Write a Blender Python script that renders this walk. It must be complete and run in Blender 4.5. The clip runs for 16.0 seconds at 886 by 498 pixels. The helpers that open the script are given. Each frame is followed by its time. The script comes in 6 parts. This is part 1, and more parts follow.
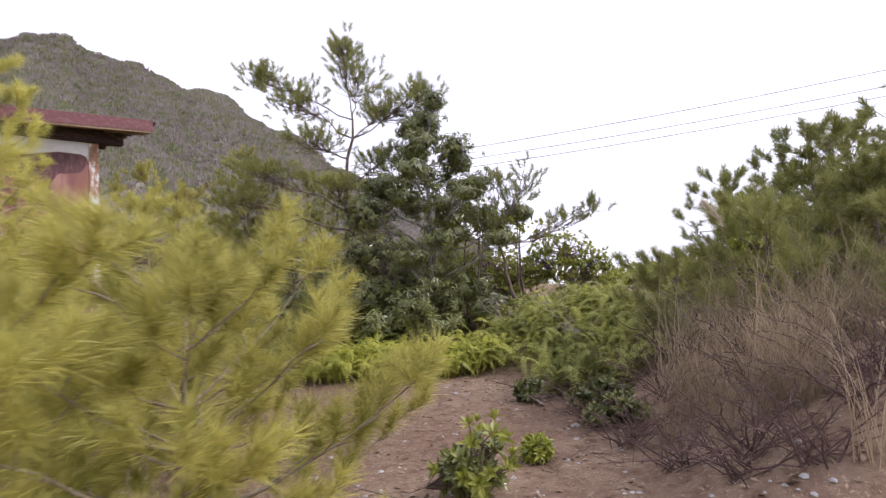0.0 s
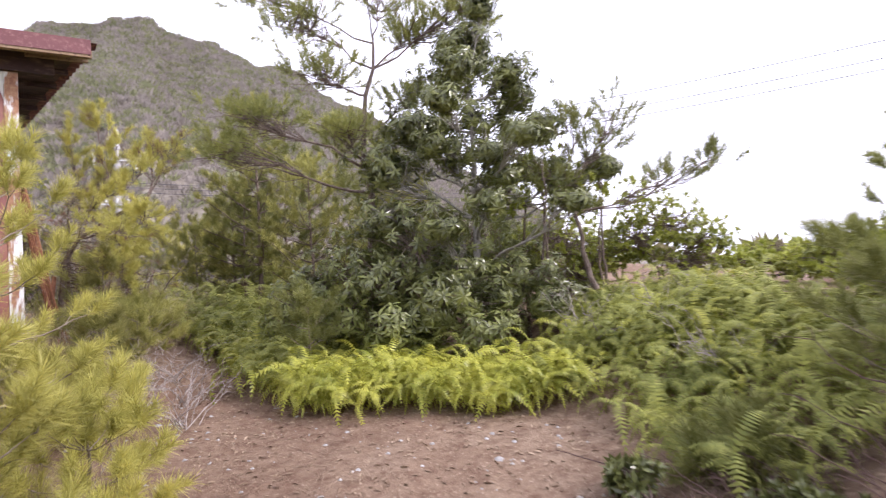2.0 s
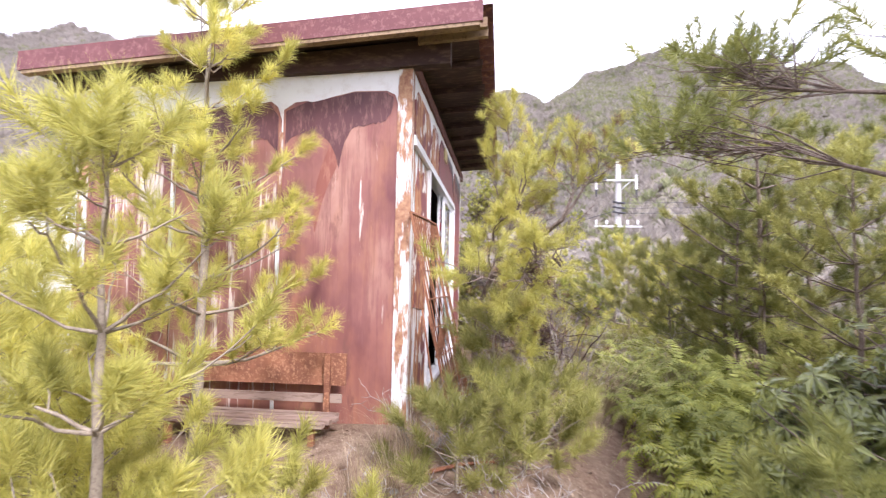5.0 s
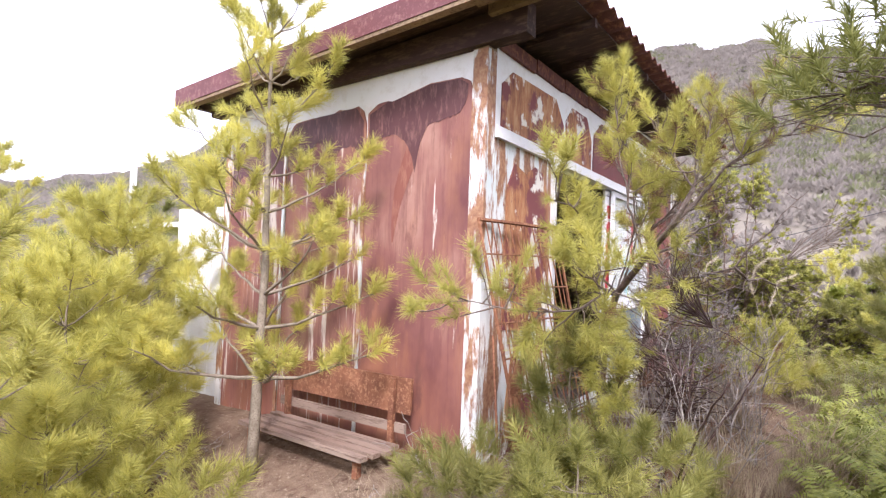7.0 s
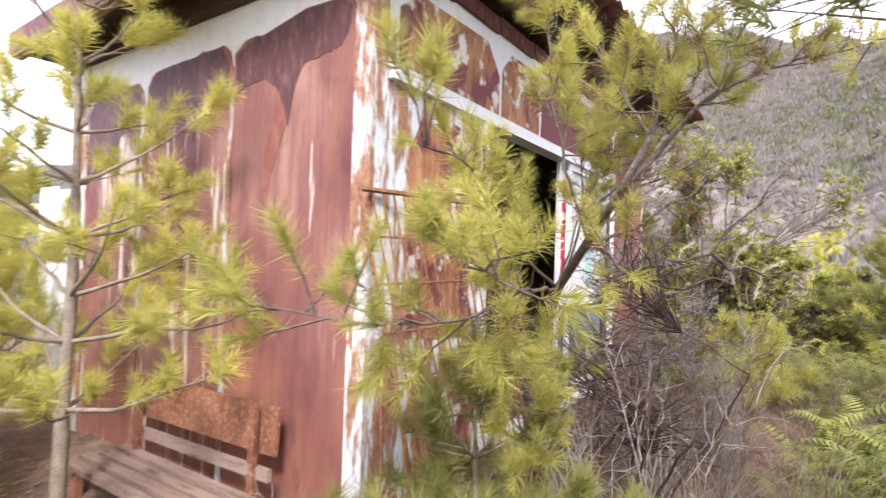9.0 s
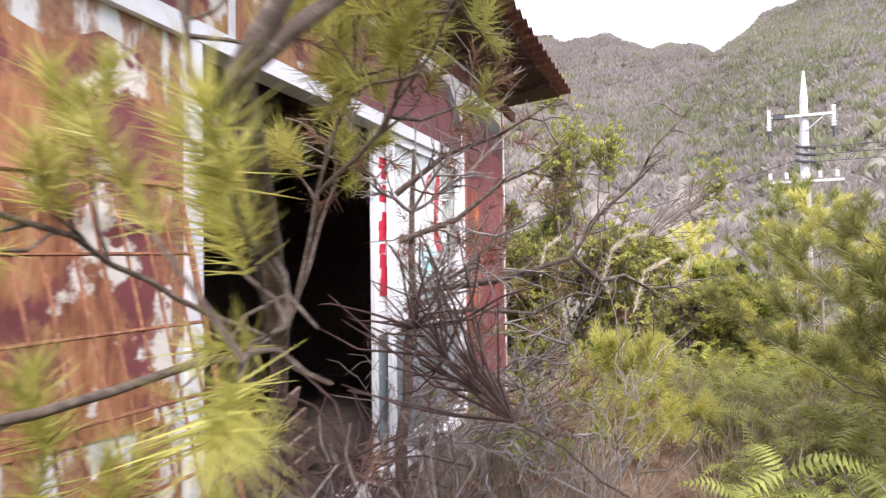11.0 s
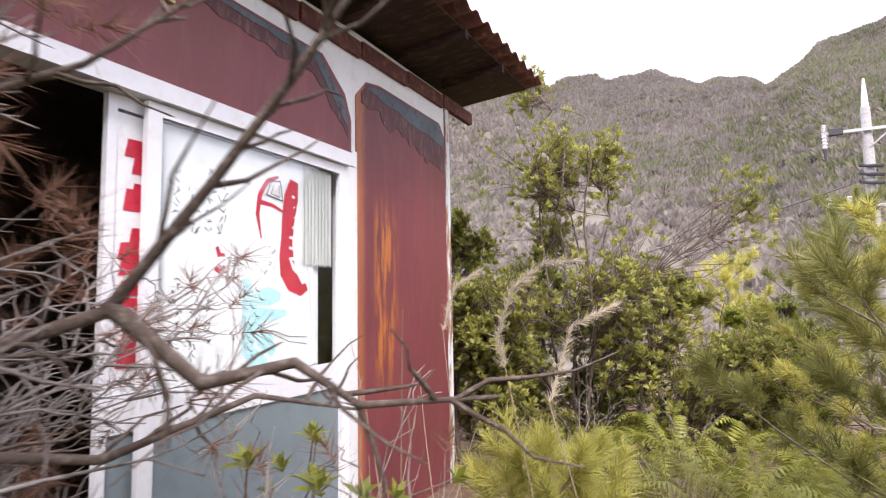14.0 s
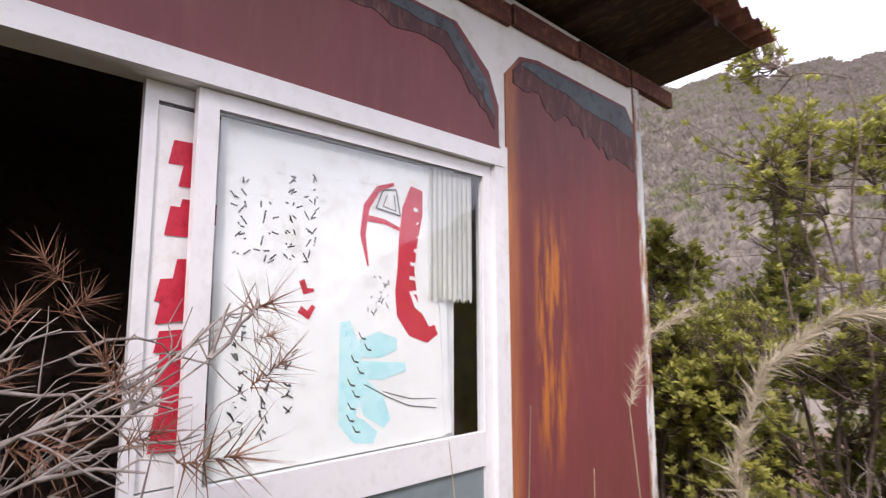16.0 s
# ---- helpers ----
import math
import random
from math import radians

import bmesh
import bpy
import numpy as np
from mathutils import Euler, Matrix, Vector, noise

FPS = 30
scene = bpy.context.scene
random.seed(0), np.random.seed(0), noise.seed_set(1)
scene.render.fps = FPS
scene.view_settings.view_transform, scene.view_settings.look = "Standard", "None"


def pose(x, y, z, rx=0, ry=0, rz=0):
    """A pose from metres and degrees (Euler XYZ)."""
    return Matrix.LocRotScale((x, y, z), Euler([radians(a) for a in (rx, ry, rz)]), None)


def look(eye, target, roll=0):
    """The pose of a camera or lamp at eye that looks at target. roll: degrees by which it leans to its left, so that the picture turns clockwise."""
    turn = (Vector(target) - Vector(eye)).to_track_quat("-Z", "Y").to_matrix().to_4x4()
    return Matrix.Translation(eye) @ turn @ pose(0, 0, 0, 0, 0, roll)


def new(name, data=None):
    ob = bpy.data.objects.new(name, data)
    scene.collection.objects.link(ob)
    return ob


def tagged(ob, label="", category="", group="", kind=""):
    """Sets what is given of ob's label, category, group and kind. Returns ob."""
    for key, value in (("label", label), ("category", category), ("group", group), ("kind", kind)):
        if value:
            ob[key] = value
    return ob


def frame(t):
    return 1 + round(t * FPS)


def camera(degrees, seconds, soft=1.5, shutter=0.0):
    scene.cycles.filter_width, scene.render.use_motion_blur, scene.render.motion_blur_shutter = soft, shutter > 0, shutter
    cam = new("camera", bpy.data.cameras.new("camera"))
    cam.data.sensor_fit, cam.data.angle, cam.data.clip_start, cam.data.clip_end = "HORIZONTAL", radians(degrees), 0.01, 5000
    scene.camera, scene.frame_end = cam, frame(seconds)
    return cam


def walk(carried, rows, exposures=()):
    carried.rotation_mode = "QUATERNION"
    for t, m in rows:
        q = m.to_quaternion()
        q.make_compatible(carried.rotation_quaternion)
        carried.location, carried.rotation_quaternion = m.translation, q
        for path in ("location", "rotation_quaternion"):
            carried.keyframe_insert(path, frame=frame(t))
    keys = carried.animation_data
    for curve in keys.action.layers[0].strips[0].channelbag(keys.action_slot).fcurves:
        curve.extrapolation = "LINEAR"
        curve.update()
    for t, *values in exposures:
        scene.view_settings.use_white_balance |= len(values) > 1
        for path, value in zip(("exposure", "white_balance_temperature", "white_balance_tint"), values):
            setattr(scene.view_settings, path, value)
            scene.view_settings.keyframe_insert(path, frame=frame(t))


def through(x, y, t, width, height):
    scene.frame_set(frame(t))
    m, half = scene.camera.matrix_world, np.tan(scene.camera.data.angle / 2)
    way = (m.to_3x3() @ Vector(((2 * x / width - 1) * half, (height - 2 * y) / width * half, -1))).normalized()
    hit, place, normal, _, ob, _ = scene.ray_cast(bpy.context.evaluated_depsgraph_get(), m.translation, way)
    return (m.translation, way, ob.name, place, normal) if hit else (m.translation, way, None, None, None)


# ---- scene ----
cam = camera(76.4, 16.0, 1.2, 0.4)
PATH = [
    (0, (-2.802, -8.055, 0.524), (-1.257, -6.79, 0.644), -3.0),
    (0.5, (-2.251, -7.77, 0.522), (-0.687, -6.525, 0.593), -2.9),
    (1, (-1.736, -7.355, 0.571), (-0.194, -6.082, 0.612), -2.9),
    (1.5, (-1.278, -7.053, 0.593), (0.191, -5.697, 0.641), -2.6),
    (2, (-0.81, -6.657, 0.604), (0.573, -5.214, 0.643), -2.5),
    (2.5, (-0.481, -6.235, 0.674), (0.719, -4.636, 0.718), -1.8),
    (3, (-0.195, -5.803, 0.736), (0.856, -4.102, 0.782), -1.5),
    (3.5, (-0.04, -5.343, 0.798), (0.753, -3.508, 0.86), -0.8),
    (4, (0.242, -4.929, 0.828), (0.812, -3.014, 0.913), -0.6),
    (4.5, (0.459, -4.502, 0.876), (0.561, -2.507, 0.984), 0.2),
    (5, (0.688, -4.16, 0.93), (0.485, -2.175, 1.059), 1.0),
    (5.2, (0.783, -4.011, 0.944), (0.488, -2.038, 1.08), 1.2),
    (7.3, (1.908, -2.96, 1.139), (0.743, -1.336, 1.223), 1.8),
    (7.5, (1.944, -2.887, 1.126), (0.778, -1.265, 1.219), 1.5),
    (8, (1.944, -2.661, 1.111), (0.767, -1.046, 1.199), 1.5),
    (8.5, (1.717, -2.323, 1.117), (0.533, -0.712, 1.173), 1.8),
    (9, (1.684, -1.99, 1.145), (0.607, -0.305, 1.19), 1.6),
    (9.5, (1.652, -1.648, 1.128), (0.682, 0.099, 1.214), -0.1),
    (10, (1.537, -1.167, 1.21), (0.704, 0.651, 1.249), 0.6),
    (10.2, (1.506, -1.006, 1.234), (0.721, 0.833, 1.256), 0.5),
    (12.3, (1.886, 0.572, 1.193), (1.158, 2.43, 1.325), -0.7),
    (12.5, (1.944, 0.737, 1.182), (1.194, 2.584, 1.338), -1.2),
    (13, (1.961, 0.989, 1.217), (1.131, 2.802, 1.374), -0.5),
    (13.5, (1.871, 1.146, 1.245), (0.982, 2.928, 1.431), -0.9),
    (14, (1.902, 1.281, 1.242), (1.009, 3.06, 1.427), -1.0),
    (14.5, (1.902, 1.738, 1.234), (0.921, 3.472, 1.417), -1.1),
    (15, (1.864, 1.929, 1.277), (0.67, 3.52, 1.479), -1.2),
    (15.5, (1.675, 1.975, 1.324), (0.362, 3.465, 1.556), -0.5),
    (16, (1.567, 2.083, 1.362), (0.126, 3.446, 1.615), -0.1),
]
walk(cam, [(t, look(eye, target, roll)) for t, eye, target, roll in PATH],
     [(t, e, k, g) for t, e, k, g in ((0.0, 0.25, 6050, 24), (1.0, 0.5, 6050, 25), (1.5, 0.67, 6050, 25), (2.5, 0.96, 5950, 25), (3.5, 1.2, 5900, 25), (4.0, 1.3, 5900, 25), (5.0, 1.37, 5900, 24), (7.5, 1.14, 5950, 22), (9.0, 1.19, 6000, 21), (10.2, 1.2, 5950, 21),
                                      (12.5, 1.26, 6050, 21), (13.0, 1.06, 6050, 22), (14.0, 0.85, 6150, 23), (16.0, 0.54, 6300, 24))])

# world and sun
SUN_AZ, SUN_EL = radians(145), radians(43)      # clockwise from +y, height
world = bpy.data.worlds.new("sky")
scene.world = world
world.use_nodes = True
wn = world.node_tree.nodes
sky = wn.new("ShaderNodeTexSky")
sky.sky_type = 'NISHITA'
sky.sun_disc = False
sky.sun_elevation = SUN_EL
sky.sun_rotation = SUN_AZ
sky.air_density = 1.0
sky.dust_density = 6.0
sky.ozone_density = 1.0
bg = wn["Background"]
bg.inputs["Strength"].default_value = 0.15
# thin bright overcast with a little blue left between the clouds
wl = world.node_tree.links
wtc = wn.new("ShaderNodeTexCoord")
wnz = wn.new("ShaderNodeTexNoise")
wnz.inputs["Scale"].default_value, wnz.inputs["Detail"].default_value = 2.2, 6
wl.new(wtc.outputs["Generated"], wnz.inputs["Vector"])
wr = wn.new("ShaderNodeValToRGB")
wr.color_ramp.elements[0].position, wr.color_ramp.elements[0].color = 0.3, (0.72, 0.72, 0.72, 1)
wr.color_ramp.elements[1].position, wr.color_ramp.elements[1].color = 0.6, (0.95, 0.95, 0.95, 1)
wl.new(wnz.outputs["Fac"], wr.inputs["Fac"])
wm = wn.new("ShaderNodeMix")
wm.data_type = 'RGBA'
wl.new(wr.outputs["Color"], wm.inputs["Factor"])
wl.new(sky.outputs["Color"], wm.inputs[6])
wm.inputs[7].default_value = (8.0, 8.15, 8.6, 1)
wl.new(wm.outputs[2], bg.inputs["Color"])
sun_data = bpy.data.lights.new("sun", 'SUN')
sun_data.energy, sun_data.angle, sun_data.color = 2.1, radians(11), (1.0, 0.96, 0.89)
sun = new("sun", sun_data)
sun.matrix_world = look((math.sin(SUN_AZ) * math.cos(SUN_EL) * 50, math.cos(SUN_AZ) * math.cos(SUN_EL) * 50, math.sin(SUN_EL) * 50), (0, 0, 0))
scene.view_settings.exposure = 0.0


# ---- small mesh kit ----
class Geo:
    """Collects vertices and faces of one mesh."""

    def __init__(self):
        self.v, self.f = [], []
        self.blocks = []

    def box(self, x0, x1, y0, y1, z0, z1, m=None):
        i = len(self.v)
        pts = [Vector((x, y, z)) for z in (z0, z1) for y in (y0, y1) for x in (x0, x1)]
        self.v += [tuple(m @ p) if m else tuple(p) for p in pts]
        self.f += [tuple(i + k for k in q) for q in ((0, 2, 3, 1), (4, 5, 7, 6), (0, 1, 5, 4), (2, 6, 7, 3), (0, 4, 6, 2), (1, 3, 7, 5))]
        return self

    def tube(self, path, radii, n=6, cap=True):
        i0 = len(self.v)
        path = [Vector(p) for p in path]
        up = Vector((0.31, 0.17, 0.93))
        for k, p in enumerate(path):
            d = (path[min(k + 1, len(path) - 1)] - path[max(k - 1, 0)])
            d = d.normalized() if d.length > 1e-9 else Vector((0, 0, 1))
            a = d.cross(up)
            a = a.normalized() if a.length > 1e-4 else d.orthogonal().normalized()
            b = d.cross(a)
            r = radii[k] if hasattr(radii, "__len__") else radii
            for j in range(n):
                w = 2 * math.pi * j / n
                self.v.append(tuple(p + (a * math.cos(w) + b * math.sin(w)) * r))
        for k in range(len(path) - 1):
            for j in range(n):
                a, b = i0 + k * n + j, i0 + k * n + (j + 1) % n
                self.f.append((a, b, b + n, a + n))
        if cap:
            self.f.append(tuple(i0 + j for j in reversed(range(n))))
            self.f.append(tuple(i0 + (len(path) - 1) * n + j for j in range(n)))
        return self

    def poly(self, pts):
        i = len(self.v)
        self.v += [tuple(p) for p in pts]
        self.f.append(tuple(range(i, i + len(pts))))
        return self

    def slab(self, outline, x0, x1):
        """A plate in the y-z plane with that outline, from x0 to x1."""
        n, i = len(outline), len(self.v)
        self.v += [(x0, y, z) for y, z in outline] + [(x1, y, z) for y, z in outline]
        self.f.append(tuple(i + k for k in reversed(range(n))))
        self.f.append(tuple(i + n + k for k in range(n)))
        self.f += [(i + k, i + (k + 1) % n, i + n + (k + 1) % n, i + n + k) for k in range(n)]
        return self

    def many(self, verts, tris, mats):
        """Copies of a small pattern (n,3)/(m,3) at the 4x4 poses mats, all at once."""
        self.blocks.append((verts, tris, mats))
        return self

    def mesh(self, name, smooth=False):
        V = [np.array(self.v, float).reshape(-1, 3)]
        loops, starts, totals = [], [], []
        n0 = len(self.v)
        if self.f:
            tot = np.array([len(f) for f in self.f])
            loops.append(np.concatenate([np.array(f) for f in self.f]))
            totals.append(tot)
        for verts, tris, mats in self.blocks:
            M = np.asarray(mats, float)
            P = np.einsum('kij,nj->kni', M[:, :3, :3], np.asarray(verts, float)) + M[:, None, :3, 3]
            T = (np.asarray(tris)[None] + (n0 + np.arange(len(M)) * len(verts))[:, None, None])
            V.append(P.reshape(-1, 3))
            loops.append(T.reshape(-1))
            totals.append(np.full(len(M) * len(tris), len(tris[0])))
            n0 += len(M) * len(verts)
        V, L, N = np.concatenate(V), np.concatenate(loops), np.concatenate(totals)
        me = bpy.data.meshes.new(name)
        me.vertices.add(len(V))
        me.vertices.foreach_set("co", V.reshape(-1).astype(np.float32))
        me.loops.add(len(L))
        me.loops.foreach_set("vertex_index", L.astype(np.int32))
        me.polygons.add(len(N))
        me.polygons.foreach_set("loop_start", (np.cumsum(N) - N).astype(np.int32))
        me.polygons.foreach_set("loop_total", N.astype(np.int32))
        me.polygons.foreach_set("use_smooth", np.full(len(N), bool(smooth)))
        me.update(calc_edges=True)
        me.validate()
        return me


def part(name, geo, material, parent=None, label="", smooth=False):
    ob = new(name, geo.mesh(name, smooth))
    ob.data.materials.append(material)
    if parent is not None:
        ob.parent = parent
    if label:
        tagged(ob, label)
    return ob


def thing(name, label, category, group="", kind="", at=(0, 0, 0)):
    ob = new(name)
    ob.location = at
    ob.empty_display_size = 0.1
    return tagged(ob, label, category, group, kind)


def solid(name, geo, material, label="", category="", kind="", group="", smooth=False):
    return tagged(part(name, geo, material, smooth=smooth), label, category, group, kind)


# ---- materials ----
def mat(name, build, rough=0.8, metal=0.0, spec=0.3):
    m = bpy.data.materials.new(name)
    m.use_nodes = True
    nt = m.node_tree
    b = nt.nodes["Principled BSDF"]
    b.inputs["Roughness"].default_value = rough
    b.inputs["Metallic"].default_value = metal
    b.inputs["Specular IOR Level"].default_value = spec
    build(nt, b)
    return m


def noise_node(nt, scale, detail=6, rough=0.6, coord=None, stretch=None, lacun=2.0):
    n = nt.nodes.new("ShaderNodeTexNoise")
    n.inputs["Scale"].default_value = scale
    n.inputs["Detail"].default_value = detail
    n.inputs["Roughness"].default_value = rough
    if coord is None:
        tc = nt.nodes.new("ShaderNodeTexCoord")
        coord = tc.outputs["Object"]
    if stretch:
        mp = nt.nodes.new("ShaderNodeMapping")
        mp.inputs["Scale"].default_value = stretch
        nt.links.new(coord, mp.inputs["Vector"])
        coord = mp.outputs["Vector"]
    nt.links.new(coord, n.inputs["Vector"])
    return n


def ramp(nt, fac, stops):
    r = nt.nodes.new("ShaderNodeValToRGB")
    el = r.color_ramp.elements
    while len(el) < len(stops):
        el.new(0.5)
    for e, (p, c) in zip(el, stops):
        e.position = p
        e.color = (*c, 1) if len(c) == 3 else c
    nt.links.new(fac, r.inputs["Fac"])
    return r.outputs["Color"]


def mix(nt, fac, a, b, mode='MIX'):
    m = nt.nodes.new("ShaderNodeMix")
    m.data_type, m.blend_type = 'RGBA', mode
    for sock, val in ((m.inputs["Factor"], fac), (m.inputs[6], a), (m.inputs[7], b)):
        if hasattr(val, "is_output"):
            nt.links.new(val, sock)
        elif isinstance(val, (int, float)):
            sock.default_value = val
        else:
            sock.default_value = (*val, 1)
    return m.outputs[2]


def bump(nt, b, height, strength=0.3, dist=0.01):
    n = nt.nodes.new("ShaderNodeBump")
    n.inputs["Strength"].default_value = strength
    n.inputs["Distance"].default_value = dist
    nt.links.new(height, n.inputs["Height"])
    nt.links.new(n.outputs["Normal"], b.inputs["Normal"])


def two_scale(c1, c2, c3, s1, s2, bump_s=0.3, bump_d=0.01, stretch=None):
    """Colour that drifts between c1 and c2 at scale s1, with specks of c3 at scale s2."""
    def build(nt, b):
        n1 = noise_node(nt, s1, 5, 0.6, stretch=stretch)
        n2 = noise_node(nt, s2, 8, 0.7, stretch=stretch)
        col = ramp(nt, n1.outputs["Fac"], [(0.32, c1), (0.68, c2)])
        f = ramp(nt, n2.outputs["Fac"], [(0.5, (0, 0, 0)), (0.66, (1, 1, 1))])
        nt.links.new(mix(nt, f, col, c3), b.inputs["Base Color"])
        bump(nt, b, n2.outputs["Fac"], bump_s, bump_d)
    return build


def foliage(name, dark, light, rough=0.5, through=0.35, spec=0.4, patch=2.2):
    """Leaves: each one differs a little; part of the light goes through."""
    m = bpy.data.materials.new(name)
    m.use_nodes = True
    nt = m.node_tree
    b = nt.nodes["Principled BSDF"]
    g = nt.nodes.new("ShaderNodeNewGeometry")
    o = nt.nodes.new("ShaderNodeObjectInfo")
    n = noise_node(nt, patch, 5)
    col = ramp(nt, g.outputs["Random Per Island"], [(0.0, dark), (1.0, light)])
    col2 = ramp(nt, n.outputs["Fac"], [(0.35, dark), (0.65, light)])
    c = mix(nt, 0.5, col, col2)
    hs = nt.nodes.new("ShaderNodeHueSaturation")
    mr = nt.nodes.new("ShaderNodeMapRange")
    mr.inputs["To Min"].default_value, mr.inputs["To Max"].default_value = 0.82, 1.18
    nt.links.new(o.outputs["Random"], mr.inputs["Value"])
    nt.links.new(mr.outputs["Result"], hs.inputs["Value"])
    nt.links.new(c, hs.inputs["Color"])
    c = hs.outputs["Color"]
    nt.links.new(c, b.inputs["Base Color"])
    b.inputs["Roughness"].default_value = rough
    b.inputs["Specular IOR Level"].default_value = spec
    tr = nt.nodes.new("ShaderNodeBsdfTranslucent")
    nt.links.new(c, tr.inputs["Color"])
    mx = nt.nodes.new("ShaderNodeMixShader")
    mx.inputs["Fac"].default_value = through
    nt.links.new(b.outputs["BSDF"], mx.inputs[1])
    nt.links.new(tr.outputs["BSDF"], mx.inputs[2])
    nt.links.new(mx.outputs["Shader"], nt.nodes["Material Output"].inputs["Surface"])
    return m


def ground_build(nt, b):
    tc = nt.nodes.new("ShaderNodeTexCoord").outputs["Object"]
    n1 = noise_node(nt, 0.55, 6, 0.65, tc)
    n2 = noise_node(nt, 9.0, 8, 0.7, tc)
    n3 = noise_node(nt, 38.0, 5, 0.7, tc)
    soil = ramp(nt, n1.outputs["Fac"], [(0.3, (0.16, 0.10, 0.07)), (0.5, (0.25, 0.175, 0.12)), (0.72, (0.34, 0.265, 0.19))])
    soil = mix(nt, ramp(nt, n2.outputs["Fac"], [(0.42, (0, 0, 0)), (0.7, (1, 1, 1))]), soil, (0.13, 0.075, 0.05))
    soil = mix(nt, ramp(nt, n3.outputs["Fac"], [(0.56, (0, 0, 0)), (0.68, (0.8, 0.8, 0.8))]), soil, (0.42, 0.33, 0.24))
    # wooded hillside beyond the clearing
    sep = nt.nodes.new("ShaderNodeVectorMath")
    sep.operation = 'LENGTH'
    nt.links.new(tc, sep.inputs[0])
    far = nt.nodes.new("ShaderNodeMapRange")
    far.inputs["From Min"].default_value, far.inputs["From Max"].default_value = 14, 40
    nt.links.new(sep.outputs["Value"], far.inputs["Value"])
    m1 = noise_node(nt, 0.012, 5, 0.6, tc)
    m2 = noise_node(nt, 0.11, 8, 0.75, tc)
    hill = ramp(nt, m1.outputs["Fac"], [(0.35, (0.22, 0.19, 0.16)), (0.55, (0.19, 0.17, 0.125)), (0.7, (0.13, 0.135, 0.08))])
    hill = mix(nt, ramp(nt, m2.outputs["Fac"], [(0.4, (0, 0, 0)), (0.62, (1, 1, 1))]), hill, (0.25, 0.22, 0.185))
    nt.links.new(mix(nt, far.outputs["Result"], soil, hill), b.inputs["Base Color"])
    s = nt.nodes.new("ShaderNodeMath")
    nt.links.new(n2.outputs["Fac"], s.inputs[0])
    nt.links.new(n3.outputs["Fac"], s.inputs[1])
    bump(nt, b, s.outputs[0], 0.7, 0.03)


M_ground = mat("soil_and_litter", ground_build, 0.95, spec=0.1)
M_bark = mat("pine_bark", two_scale((0.10, 0.07, 0.055), (0.20, 0.15, 0.12), (0.30, 0.25, 0.2), 14, 60, 0.8, 0.01), 0.9)
M_bark_grey = mat("grey_bark", two_scale((0.20, 0.18, 0.15), (0.33, 0.31, 0.27), (0.42, 0.41, 0.36), 9, 50, 0.5, 0.006), 0.9)
M_shoot = mat("young_shoot_bark", two_scale((0.20, 0.16, 0.115), (0.33, 0.28, 0.21), (0.14, 0.10, 0.07), 20, 90, 0.5, 0.004), 0.8)
M_dead = mat("dead_twig", two_scale((0.27, 0.225, 0.20), (0.43, 0.385, 0.345), (0.18, 0.145, 0.125), 6, 40, 0.4, 0.004), 0.9)
M_dead_b = mat("brown_dead_twig", two_scale((0.075, 0.045, 0.04), (0.15, 0.095, 0.08), (0.07, 0.045, 0.035), 6, 40, 0.4, 0.004), 0.9)
M_galv = mat("galvanised_steel", two_scale((0.42, 0.43, 0.43), (0.52, 0.53, 0.53), (0.34, 0.34, 0.34), 4, 30, 0.1, 0.002), 0.5, 0.3)
M_needle = foliage("pine_needles", (0.28, 0.28, 0.06), (0.76, 0.70, 0.19), 0.45, 0.42)
M_needle_g = foliage("green_pine_needles", (0.14, 0.16, 0.04), (0.36, 0.36, 0.105), 0.45, 0.3)
M_needle_dead = foliage("dead_pine_needles", (0.16, 0.075, 0.045), (0.34, 0.19, 0.12), 0.7, 0.2)
M_fern = foliage("fern_green", (0.20, 0.24, 0.03), (0.55, 0.53, 0.09), 0.4, 0.35)
M_fern_d = foliage("fern_dark", (0.13, 0.155, 0.035), (0.41, 0.42, 0.10), 0.55, 0.3, 0.25)
M_leaf = foliage("glossy_leaf", (0.07, 0.085, 0.028), (0.26, 0.28, 0.075), 0.28, 0.22, 0.6)
M_leaf_y = foliage("yellow_green_leaf", (0.16, 0.19, 0.025), (0.42, 0.44, 0.07), 0.35, 0.35, 0.5)
M_leaf_b = foliage("bright_small_leaf", (0.22, 0.24, 0.045), (0.56, 0.53, 0.13), 0.4, 0.4, 0.4)
M_needle_o = foliage("olive_pine_needles", (0.19, 0.20, 0.05), (0.46, 0.43, 0.13), 0.45, 0.35)
M_grass = foliage("dry_grass", (0.27, 0.20, 0.12), (0.52, 0.43, 0.29), 0.7, 0.3, 0.2)
M_plume = foliage("plume_fluff", (0.50, 0.43, 0.31), (0.74, 0.67, 0.53), 0.8, 0.4, 0.1)
M_litter = foliage("leaf_litter", (0.12, 0.07, 0.045), (0.42, 0.32, 0.22), 0.8, 0.05, 0.2)


